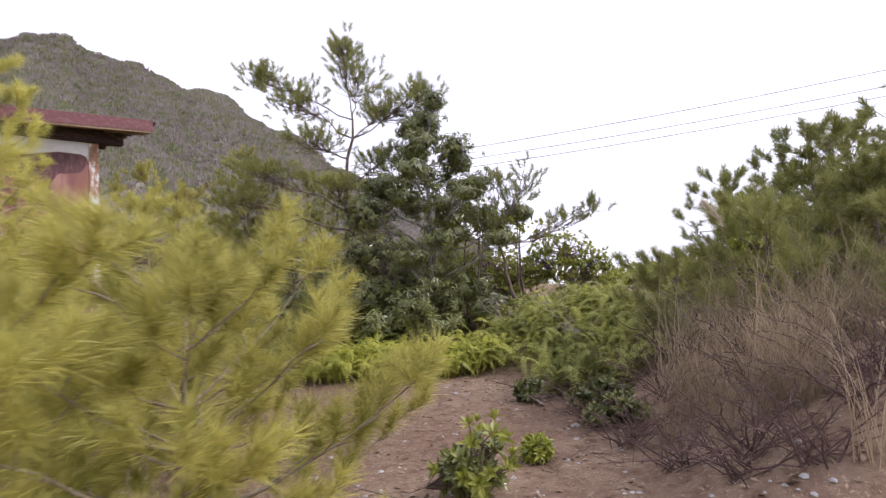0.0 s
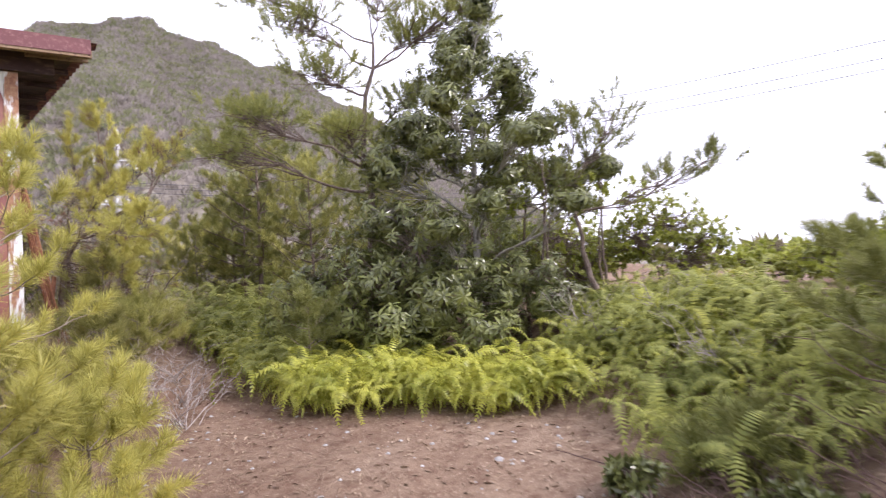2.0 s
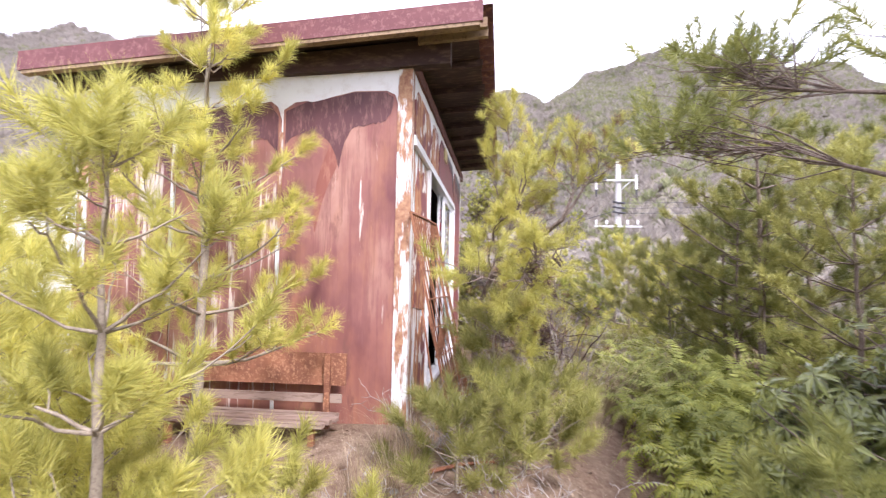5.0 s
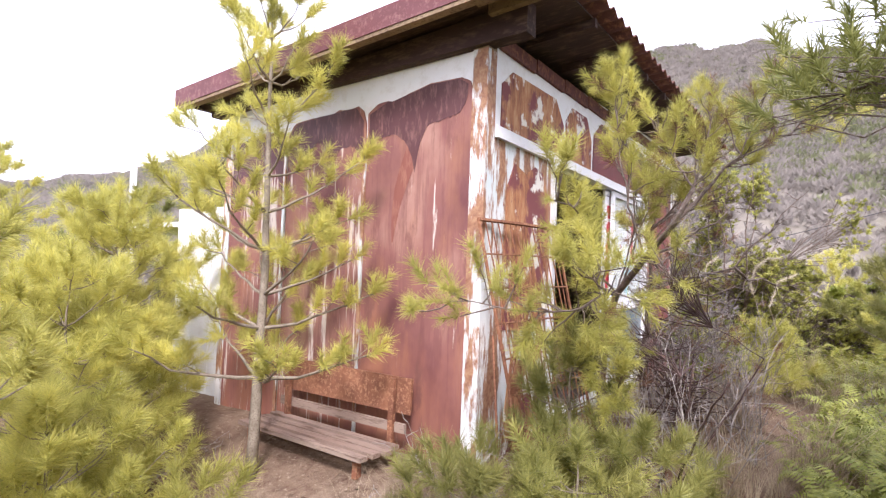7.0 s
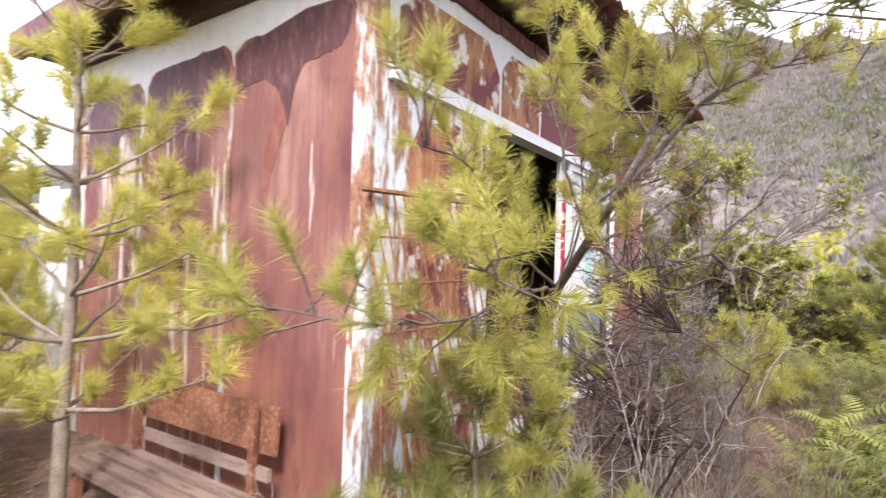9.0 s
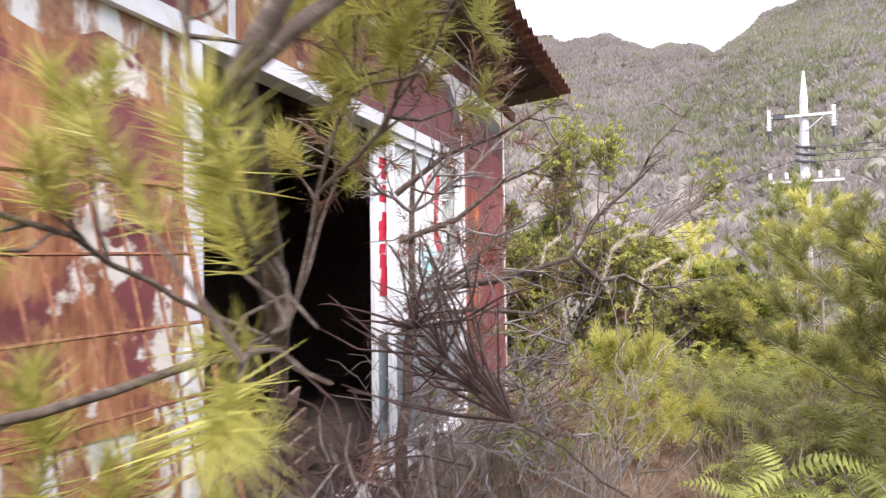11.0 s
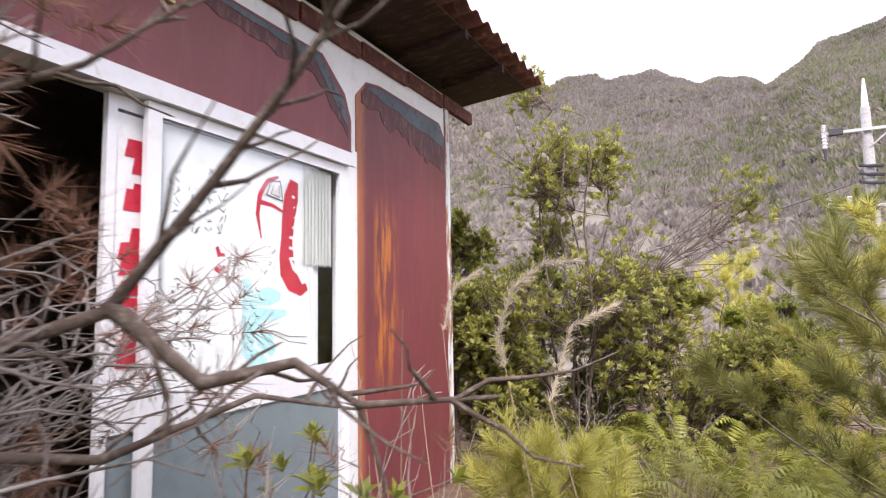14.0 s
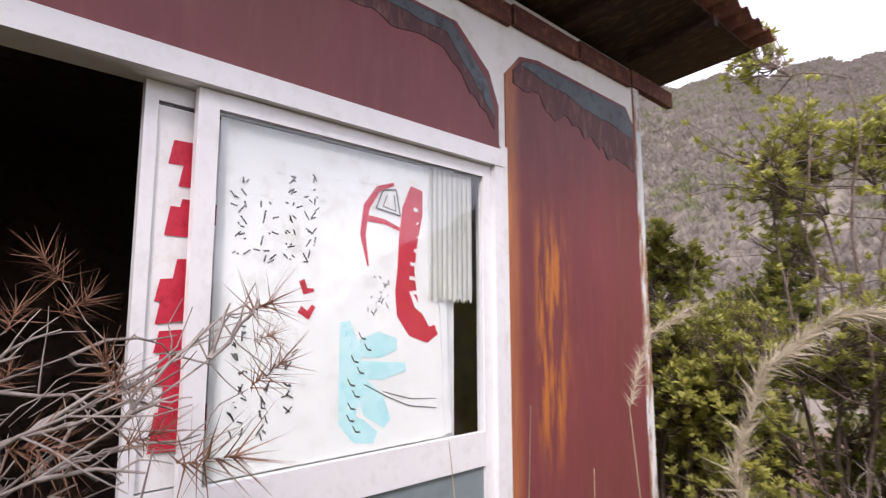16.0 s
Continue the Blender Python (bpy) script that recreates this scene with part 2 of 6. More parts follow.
def peeled(nt, b):
    """Brown-red boards: streaks that run down, orange rust, pale scratches where the paint is gone."""
    tc = nt.nodes.new("ShaderNodeTexCoord").outputs["Object"]
    n1 = noise_node(nt, 1.6, 5, 0.55, tc, (1, 1, 0.55))
    n2 = noise_node(nt, 15, 7, 0.72, tc, (1, 1, 0.07))
    n3 = noise_node(nt, 3.2, 6, 0.6, tc, (1, 1, 0.35))
    base = ramp(nt, n1.outputs["Fac"], [(0.33, (0.14, 0.05, 0.052)), (0.5, (0.26, 0.115, 0.095)), (0.66, (0.43, 0.25, 0.19))])
    base = mix(nt, ramp(nt, n2.outputs["Fac"], [(0.42, (0.4, 0.4, 0.4)), (0.5, (0, 0, 0))]), base, (0.15, 0.055, 0.055))
    base = mix(nt, ramp(nt, n3.outputs["Fac"], [(0.5, (0, 0, 0)), (0.75, (0.75, 0.75, 0.75))]), base, (0.34, 0.16, 0.085))
    # paint gone in clusters of runs, elsewhere only in single scratches
    n4 = noise_node(nt, 1.9, 3, 0.5, tc, (1.4, 1, 0.5))
    lift = nt.nodes.new("ShaderNodeMath")
    lift.operation = 'MULTIPLY_ADD'
    nt.links.new(n4.outputs["Fac"], lift.inputs[0])
    lift.inputs[1].default_value = 0.42
    nt.links.new(n2.outputs["Fac"], lift.inputs[2])
    sp = nt.nodes.new("ShaderNodeSeparateXYZ")
    nt.links.new(tc, sp.inputs[0])
    # the last board kept most of its paint
    kept = nt.nodes.new("ShaderNodeMapRange")
    kept.inputs["From Min"].default_value, kept.inputs["From Max"].default_value = -1.03, -0.98
    kept.inputs["To Min"].default_value, kept.inputs["To Max"].default_value = 0.012, -0.085
    nt.links.new(sp.outputs["X"], kept.inputs["Value"])
    bare = nt.nodes.new("ShaderNodeMath")
    nt.links.new(lift.outputs[0], bare.inputs[0])
    nt.links.new(kept.outputs["Result"], bare.inputs[1])
    pale = ramp(nt, bare.outputs[0], [(0.775, (0, 0, 0)), (0.83, (1, 1, 1))])
    # rust has risen from the foot of the wall
    foot = nt.nodes.new("ShaderNodeMapRange")
    foot.inputs["From Min"].default_value, foot.inputs["From Max"].default_value = 1.25, 0.35
    foot.inputs["To Max"].default_value = 0.42
    nt.links.new(sp.outputs["Z"], foot.inputs["Value"])
    rise = nt.nodes.new("ShaderNodeMath")
    nt.links.new(foot.outputs["Result"], rise.inputs[0])
    nt.links.new(n3.outputs["Fac"], rise.inputs[1])
    base = mix(nt, ramp(nt, rise.outputs[0], [(0.72, (0, 0, 0)), (1.0, (0.6, 0.6, 0.6))]), base, (0.36, 0.15, 0.085))
    worn = noise_node(nt, 6, 7, 0.7, tc, (1, 1, 0.3))
    base = mix(nt, ramp(nt, worn.outputs["Fac"], [(0.56, (0, 0, 0)), (0.66, (0.8, 0.8, 0.8))]), base, (0.17, 0.075, 0.06))
    nt.links.new(mix(nt, pale, base, (0.66, 0.57, 0.49)), b.inputs["Base Color"])
    bump(nt, b, n2.outputs["Fac"], 0.35, 0.006)


def red_panel(nt, b):
    """Faded red paint with soft vertical drift, scuffs, and rust that bled down in one streak."""
    tc = nt.nodes.new("ShaderNodeTexCoord").outputs["Object"]
    n1 = noise_node(nt, 1.3, 5, 0.5, tc, (1, 1, 0.4))
    n2 = noise_node(nt, 14, 7, 0.7, tc, (1, 1, 0.2))
    n3 = noise_node(nt, 17, 8, 0.72, tc, (1, 1, 0.12))
    base = ramp(nt, n1.outputs["Fac"], [(0.3, (0.135, 0.036, 0.040)), (0.55, (0.215, 0.055, 0.060)), (0.75, (0.175, 0.055, 0.045))])
    base = mix(nt, ramp(nt, n2.outputs["Fac"], [(0.5, (0, 0, 0)), (0.8, (0.45, 0.45, 0.45))]), base, (0.27, 0.11, 0.09))
    sp = nt.nodes.new("ShaderNodeSeparateXYZ")
    nt.links.new(tc, sp.inputs[0])

    def hump(sock, lo, mid0, mid1, hi):
        a = nt.nodes.new("ShaderNodeMapRange")
        a.interpolation_type = 'SMOOTHSTEP'
        a.inputs["From Min"].default_value, a.inputs["From Max"].default_value = lo, mid0
        nt.links.new(sock, a.inputs["Value"])
        c = nt.nodes.new("ShaderNodeMapRange")
        c.interpolation_type = 'SMOOTHSTEP'
        c.inputs["From Min"].default_value, c.inputs["From Max"].default_value = hi, mid1
        nt.links.new(sock, c.inputs["Value"])
        m = nt.nodes.new("ShaderNodeMath")
        m.operation = 'MULTIPLY'
        nt.links.new(a.outputs[0], m.inputs[0])
        nt.links.new(c.outputs[0], m.inputs[1])
        return m.outputs[0]

    def times(p, q):
        m = nt.nodes.new("ShaderNodeMath")
        m.operation = 'MULTIPLY'
        nt.links.new(p, m.inputs[0])
        nt.links.new(q, m.inputs[1])
        return m.outputs[0]
    streak = times(times(hump(sp.outputs["Y"], 4.11, 4.18, 4.27, 4.46), hump(sp.outputs["Z"], 0.55, 1.0, 1.6, 2.0)), ramp(nt, n3.outputs["Fac"], [(0.44, (0, 0, 0)), (0.56, (1, 1, 1))]))
    edge = times(hump(sp.outputs["Y"], 3.93, 3.945, 3.97, 4.06), ramp(nt, n3.outputs["Fac"], [(0.3, (0.2, 0.2, 0.2)), (0.6, (1, 1, 1))]))
    base = mix(nt, streak, base, (0.50, 0.17, 0.04))
    base = mix(nt, edge, base, (0.46, 0.17, 0.06))
    nt.links.new(base, b.inputs["Base Color"])
    bump(nt, b, n2.outputs["Fac"], 0.15, 0.004)


def white_peel(nt, b):
    tc = nt.nodes.new("ShaderNodeTexCoord").outputs["Object"]
    n1 = noise_node(nt, 7, 8, 0.7, tc, (1, 1, 0.22))
    n2 = noise_node(nt, 30, 6, 0.6, tc)
    n3 = noise_node(nt, 2.0, 3, 0.5, tc)
    white = ramp(nt, n3.outputs["Fac"], [(0.35, (0.78, 0.76, 0.72)), (0.65, (0.60, 0.66, 0.66))])
    rust = ramp(nt, n2.outputs["Fac"], [(0.3, (0.22, 0.09, 0.055)), (0.7, (0.42, 0.25, 0.14))])
    nt.links.new(mix(nt, ramp(nt, n1.outputs["Fac"], [(0.46, (0, 0, 0)), (0.52, (1, 1, 1))]), white, rust), b.inputs["Base Color"])
    bump(nt, b, n1.outputs["Fac"], 0.4, 0.004)


def rust_peel(nt, b):
    """Sheet where the red paint has come off in flakes: rust, white undercoat, remains of maroon."""
    tc = nt.nodes.new("ShaderNodeTexCoord").outputs["Object"]
    n1 = noise_node(nt, 3.1, 8, 0.66, tc, (1, 1, 0.7))
    n2 = noise_node(nt, 12, 7, 0.7, tc, (1, 1, 0.25))
    n3 = noise_node(nt, 4.6, 6, 0.6, tc)
    rust = ramp(nt, n2.outputs["Fac"], [(0.35, (0.17, 0.065, 0.045)), (0.5, (0.38, 0.17, 0.08)), (0.66, (0.52, 0.31, 0.16))])
    col = mix(nt, ramp(nt, n1.outputs["Fac"], [(0.44, (0, 0, 0)), (0.5, (1, 1, 1))]), (0.20, 0.065, 0.065), rust)
    col = mix(nt, ramp(nt, n3.outputs["Fac"], [(0.56, (0, 0, 0)), (0.61, (1, 1, 1))]), col, (0.72, 0.68, 0.60))
    nt.links.new(col, b.inputs["Base Color"])
    bump(nt, b, n1.outputs["Fac"], 0.4, 0.005)


M_rustrun = mat("red_brown_rust_run", two_scale((0.19, 0.065, 0.05), (0.28, 0.11, 0.08), (0.34, 0.16, 0.11), 3, 22, 0.2, 0.002, (1, 1, 0.25)), 0.6)
M_rustpeel = mat("flaking_rusty_sheet", rust_peel, 0.7)
M_peeled = mat("peeled_red_board", peeled, 0.6)
M_red = mat("red_painted_panel", red_panel, 0.45, spec=0.4)
M_maroon = mat("dark_maroon_paint", two_scale((0.075, 0.03, 0.035), (0.12, 0.05, 0.05), (0.2, 0.1, 0.085), 3, 25, 0.2, 0.003, (1, 1, 0.3)), 0.5)
M_slate = mat("bare_blue_grey_sheet", two_scale((0.075, 0.09, 0.105), (0.12, 0.145, 0.165), (0.05, 0.045, 0.045), 4, 16, 0.2, 0.003), 0.45)
M_peel = mat("peeling_white_paint", white_peel, 0.6)
M_white = mat("weathered_white_paint", two_scale((0.78, 0.78, 0.76), (0.83, 0.83, 0.81), (0.72, 0.70, 0.66), 2, 9, 0.1, 0.002), 0.5)
M_alu = mat("white_aluminium", two_scale((0.79, 0.79, 0.80), (0.83, 0.83, 0.83), (0.74, 0.74, 0.73), 3, 14, 0.05, 0.001), 0.35, 0.0, 0.5)
M_fascia = mat("red_brown_fascia", two_scale((0.12, 0.042, 0.045), (0.17, 0.065, 0.065), (0.24, 0.12, 0.105), 3, 30, 0.2, 0.004), 0.55)
M_darkwood = mat("dark_brown_wood", two_scale((0.03, 0.017, 0.015), (0.065, 0.035, 0.03), (0.11, 0.07, 0.05), 3, 26, 0.3, 0.004, (0.3, 1, 1)), 0.8)
M_tanwood = mat("bare_rafter_wood", two_scale((0.22, 0.15, 0.09), (0.32, 0.23, 0.14), (0.14, 0.09, 0.06), 4, 30, 0.3, 0.003), 0.8)
M_corr = mat("rusty_corrugated_sheet", two_scale((0.085, 0.03, 0.028), (0.14, 0.055, 0.045), (0.26, 0.11, 0.06), 3, 20, 0.3, 0.004), 0.75)
M_rust = mat("rusted_iron", two_scale((0.15, 0.06, 0.035), (0.30, 0.13, 0.07), (0.42, 0.22, 0.12), 8, 45, 0.6, 0.003), 0.85)
M_orange = mat("orange_rust_stain", two_scale((0.42, 0.16, 0.04), (0.55, 0.24, 0.06), (0.35, 0.11, 0.05), 6, 30, 0.2, 0.002, (1, 1, 0.2)), 0.7)
M_plank = mat("weathered_bench_plank", two_scale((0.20, 0.12, 0.09), (0.36, 0.28, 0.22), (0.12, 0.07, 0.05), 3, 24, 0.5, 0.004, (0.15, 1, 1)), 0.85)
M_concrete = mat("grey_concrete", two_scale((0.30, 0.29, 0.27), (0.42, 0.41, 0.39), (0.22, 0.21, 0.19), 4, 30, 0.4, 0.006), 0.9)
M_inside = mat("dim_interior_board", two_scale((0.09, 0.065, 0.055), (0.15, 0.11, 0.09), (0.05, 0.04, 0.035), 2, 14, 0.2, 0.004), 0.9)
M_paper = mat("white_poster_paper", two_scale((0.80, 0.80, 0.79), (0.86, 0.86, 0.85), (0.74, 0.73, 0.70), 2, 18, 0.05, 0.001), 0.6)
M_redpaint = mat("red_poster_ink", two_scale((0.50, 0.02, 0.045), (0.60, 0.04, 0.07), (0.42, 0.02, 0.04), 10, 60, 0.1, 0.001), 0.5)
M_teal = mat("turquoise_poster_ink", two_scale((0.42, 0.74, 0.76), (0.60, 0.82, 0.84), (0.36, 0.70, 0.74), 9, 30, 0.05, 0.001), 0.6)
M_ink = mat("dark_poster_ink", two_scale((0.06, 0.06, 0.065), (0.13, 0.13, 0.13), (0.2, 0.2, 0.2), 20, 80, 0.05, 0.001), 0.6)
M_curtain = mat("grey_lace_curtain", two_scale((0.45, 0.45, 0.42), (0.60, 0.60, 0.56), (0.32, 0.32, 0.3), 5, 60, 0.3, 0.004, (1, 3, 0.2)), 0.9)
M_porcelain = mat("glazed_insulator", two_scale((0.72, 0.72, 0.70), (0.8, 0.8, 0.78), (0.6, 0.6, 0.58), 10, 60, 0.05, 0.001), 0.25)
M_cable = mat("cable_sheath", two_scale((0.045, 0.045, 0.05), (0.07, 0.07, 0.075), (0.1, 0.1, 0.1), 5, 50, 0.1, 0.001), 0.6)


def glass_build(nt, b):
    b.inputs["Transmission Weight"].default_value = 1.0
    b.inputs["Roughness"].default_value = 0.02
    b.inputs["IOR"].default_value = 1.5
    b.inputs["Base Color"].default_value = (0.93, 0.97, 0.97, 1)


M_glass = mat("window_glass", glass_build, 0.02, spec=0.5)
# opaque pane: the blue-grey that glass would reflect is its base colour
M_pane_reflection = mat("reflected_grey_pane", two_scale((0.20, 0.245, 0.26), (0.25, 0.30, 0.315), (0.18, 0.22, 0.235), 0.8, 4, 0.03, 0.001), 0.2, spec=0.6)


# ---- ground ----
def smooth(a, b, x):
    t = np.clip((x - a) / (b - a), 0, 1)
    return t * t * (3 - 2 * t)


SKYLINE = [(-180, 4), (-130, 4), (-95, 4), (-70, 6), (-60, 9), (-50, 17), (-42, 20.5), (-28, 21.8), (-15, 21.0), (-9, 20.9), (-4, 20.2), (4, 18.3), (9, 20.2),
           (13, 21.6), (16.5, 21.7), (20, 20.9), (24, 19.8), (28.5, 18.6), (34, 16.0), (40, 12.4), (52, 6), (62, 1.0), (75, 0.3), (110, 0.5), (150, 3), (180, 4)]


def wave(x, y, seed):
    a = np.sin(x * 1.0 + seed) * np.cos(y * 1.13 + seed * 1.7)
    b = np.sin(x * 2.3 - y * 1.9 + seed * 2.1) * 0.5
    c = np.sin(x * 4.7 + y * 5.3 + seed) * np.cos(y * 4.1 - x * 3.7) * 0.3
    return (a + b + c) / 1.8


def ground_z(x, y):
    """Height of the ground: clearing, bank beside the path, fern terrace, hut pad, valley and the mountains."""
    x, y = np.asarray(x, float), np.asarray(y, float)
    z = np.full(np.broadcast(x, y).shape, -0.62)
    dx, dy = np.maximum(np.maximum(-2.9 - x, x - 0.1), 0), np.maximum(np.maximum(-0.1 - y, y - 5.4), 0)
    z = z + 0.52 * (1 - smooth(0.1, 1.9, np.hypot(dx, dy)))
    z = z + 0.45 * smooth(-1.2, 2.5, y) * smooth(0.0, 1.5, x) * (1 - smooth(5, 9, y))
    z = z + 0.60 * smooth(3.0, 4.6, x - 0.25 * (y + 3)) * smooth(-8.0, -4.6, y)
    d = (x - 1.0) * 0.57 - (y + 6.02) * 0.82
    along = (x - 1.0) * 0.82 + (y + 6.02) * 0.57
    z = z + 0.62 * smooth(0.3, 1.7, d + 0.14 * np.sin(along * 3.1)) * smooth(-2.6, -0.8, along) * (1 - 0.75 * smooth(0.3, 2.6, along))
    z = z + 0.3 * smooth(-3.0, -6.0, x)
    z = z + 0.035 * wave(x * 1.3, y * 1.3, 0.4) + 0.012 * wave(x * 5, y * 5, 2.0)
    r = np.hypot(x - 1, y + 2)
    az = np.degrees(np.arctan2(x - 1, y + 2))
    el = np.interp(az, [a for a, e in SKYLINE], [e for a, e in SKYLINE])
    el = el + 0.35 * np.sin(az * 0.9) * smooth(2, 12, el) + 0.12 * np.sin(az * 2.3 + 1) * smooth(2, 12, el)
    top = np.tan(np.radians(el)) * 420
    base = -0.4 - 7.0 * smooth(11, 45, r) - 45 * smooth(40, 200, r) * (1 - smooth(1, 6, el))
    s = np.clip((r - 45) / 375.0, 0, 1)
    spur = 0.16 * np.sin(np.radians(az) * 13 + r * 0.012) * s * (1 - s) * 4
    hill = (top + 7) * (s ** 1.15) * (1 - spur * 0.5)
    hill = np.where(r > 420, (top + 7) * np.clip(1 - (r - 420) / 1500.0, 0.0, 1), hill)
    hill = hill + 3 * wave(x * 0.03, y * 0.03, 1.0) * s * smooth(1, 6, el)
    far = base + hill * smooth(0.5, 5, el)
    w = smooth(9, 26, r)
    return z * (1 - w) + far * w


def gz(x, y):
    return float(ground_z(x, y))


radii = [0.0]
while radii[-1] < 4200:
    radii.append(radii[-1] + max(0.07, radii[-1] * 0.032))
radii = np.array(radii[1:])
angles = np.radians(np.linspace(0, 360, 420, endpoint=False))
RR, AA = np.meshgrid(radii, angles, indexing='ij')
GX, GY = 1 + RR * np.sin(AA), -2 + RR * np.cos(AA)
GZ = ground_z(GX, GY)
g = Geo()
g.v = [(1.0, -2.0, gz(1, -2))] + list(zip(GX.ravel().tolist(), GY.ravel().tolist(), GZ.ravel().tolist()))
na = len(angles)
g.f = [(0, 1 + (j + 1) % na, 1 + j) for j in range(na)]
for i in range(len(radii) - 1):
    a = 1 + i * na
    g.f += [(a + j, a + (j + 1) % na, a + na + (j + 1) % na, a + na + j) for j in range(na)]
solid("ground", g, M_ground, "red-brown earth clearing with leaf litter below wooded mountains", "ground", "structure", smooth=True)

# ---- hut: the front wall lies in y = 0, the long side in x = 0 ----
HX, HY = -2.66, 5.2          # far ends of the front and of the long side
WT = 0.09                    # wall thickness
HEAD0, HEAD1 = 2.02, 2.10    # door head


def roof_z(x, y):
    return 2.85 + 0.027 * (y + 0.33) + 0.08 * (x - 0.6)


def prism(outline, y0, y1):
    """A plate in the x-z plane with that outline, from y0 to y1."""
    g, n = Geo(), len(outline)
    g.v = [(x, y0, z) for x, z in outline] + [(x, y1, z) for x, z in outline]
    g.f = [tuple(range(n)), tuple(reversed(range(n, 2 * n)))] + [(k, n + k, n + (k + 1) % n, (k + 1) % n) for k in range(n)]
    return g


hut = thing("hut", "abandoned red-brown hut with peeling white paint and rusty roof", "hut", kind="structure")

# front wall: white backing sheet, three peeled boards, battens
front_wall = part("front_wall", prism([(HX, -0.25), (0.0, -0.25), (0.0, 2.66), (HX, 2.54)], 0.012, WT), M_white, hut, "white painted sheet wall showing above the boards")


def ragged(x0, x1, z0, tops, y0, y1):
    """A board in the x-z plane whose upper edge follows tops (share of the width, height)."""
    return prism([(x0, z0), (x1, z0)] + [(x0 + (x1 - x0) * s, z) for s, z in reversed(tops)], y0, y1)


rnd = random.Random(3)


def jag(a, b, n, amp):
    return [(a[0] + (b[0] - a[0]) * k / n, a[1] + (b[1] - a[1]) * k / n + (rnd.uniform(-amp, amp) if 0 < k < n else 0)) for k in range(n + 1)]


boards = [(-1.0, -0.1, [(0, 2.27), (0.1, 2.33), (0.2, 2.34)] + jag((0.25, 2.33), (0.62, 2.41), 4, 0.006) + [(0.9, 2.41), (0.97, 2.38), (1, 2.3)]),
          (-1.86, -1.02, [(0, 2.2), (0.06, 2.27)] + jag((0.1, 2.29), (0.9, 2.34), 7, 0.02) + [(0.96, 2.3), (1, 2.2)]),
          (-2.6, -1.9, [(0, 2.1), (0.08, 2.18)] + jag((0.12, 2.2), (0.88, 2.25), 6, 0.03) + [(0.95, 2.2), (1, 2.1)])]
for x0, x1, tops in boards:
    part("board", ragged(x0, x1, -0.2, tops, -0.004, 0.012), M_peeled, front_wall, "peeled red-brown board")
def lobes(spec, n=18):
    """Lower edge of the old coat, right to left: arches (from, to, foot heights, crown height)."""
    out = []
    for s0, s1, za, zb, top in spec:
        for k in range(n + 1):
            u = k / n
            arch = math.sin(math.pi * u) ** 0.6
            out.append((s0 + (s1 - s0) * u, (za + (zb - za) * u) * (1 - arch) + top * arch + 0.03 * noise.noise((s0 * 7 + u * 4, top, 3.3)) + 0.016 * noise.noise((u * 17, s0 * 5, 1.0))))
    return out


dark = [(-0.98, -0.12, [(0, 2.26), (0.2, 2.335)] + jag((0.25, 2.328), (0.62, 2.402), 3, 0.005) + [(0.9, 2.402), (0.98, 2.36)], lobes([(0.98, 0.50, 2.28, 1.80, 2.15), (0.49, 0.0, 1.82, 2.0, 2.09)], 22)),
        (-1.84, -1.04, [(0, 2.2)] + jag((0.1, 2.285), (0.9, 2.33), 5, 0.01) + [(1, 2.22)], lobes([(1, 0.6, 1.9, 1.8, 2.05), (0.58, 0.28, 1.8, 1.9, 2.1), (0.26, 0, 1.9, 1.75, 2.0)])),
        (-2.58, -1.92, [(0, 2.1)] + jag((0.12, 2.195), (0.88, 2.24), 5, 0.015) + [(1, 2.12)], lobes([(1, 0.5, 1.7, 1.6, 1.95), (0.48, 0, 1.6, 1.5, 1.9)]))]
for x0, x1, up, low in dark:
    pts = [(x0 + (x1 - x0) * s, z) for s, z in low] + [(x0 + (x1 - x0) * s, z) for s, z in up]
    g = Geo()
    g.v = [(x, -0.0075, z) for x, z in pts] + [(x, -0.004, z) for x, z in pts]
    n = len(pts)
    g.f = [tuple(range(n)), tuple(reversed(range(n, 2 * n)))] + [(k, (k + 1) % n, n + (k + 1) % n, n + k) for k in range(n)]
    part("old_coat", g, M_maroon, front_wall, "dark maroon coat left on the board")
# rust that ran down in a curved tail below the old coat
tail = [(-0.60, 2.06, 0.012), (-0.585, 1.96, 0.05), (-0.62, 1.84, 0.062), (-0.67, 1.70, 0.05), (-0.705, 1.55, 0.032), (-0.72, 1.42, 0.018), (-0.725, 1.32, 0.004)]
part("rust_run", prism([(x - w, z) for x, z, w in tail] + [(x + w, z) for x, z, w in reversed(tail)], -0.0068, -0.004), M_rustrun, front_wall, "dark red-brown run of rust")
for x in (-1.01, -1.88):
    part("batten", Geo().box(x - 0.014, x + 0.014, -0.018, -0.004, -0.2, 2.09), M_peel, front_wall, "narrow white batten, paint flaking")
part("corner_post", Geo().box(-0.1, 0.012, -0.014, 0.1, -0.3, 2.57), M_peel, hut, "corner post with peeling white paint")
part("post_top", Geo().box(-0.1, 0.012, -0.016, 0.1, 2.57, 2.70), M_tanwood, hut)
part("corner_post", Geo().box(HX - 0.02, HX + 0.06, -0.014, 0.09, -0.3, 2.45), M_peel, hut, "corner post with peeling white paint")
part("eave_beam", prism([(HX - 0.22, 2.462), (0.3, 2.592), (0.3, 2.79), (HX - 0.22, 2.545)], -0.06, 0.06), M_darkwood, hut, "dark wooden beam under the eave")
part("plinth", Geo().box(HX, 0.0, 0.03, 0.14, -0.75, -0.2), M_concrete, hut, "grey concrete footing")

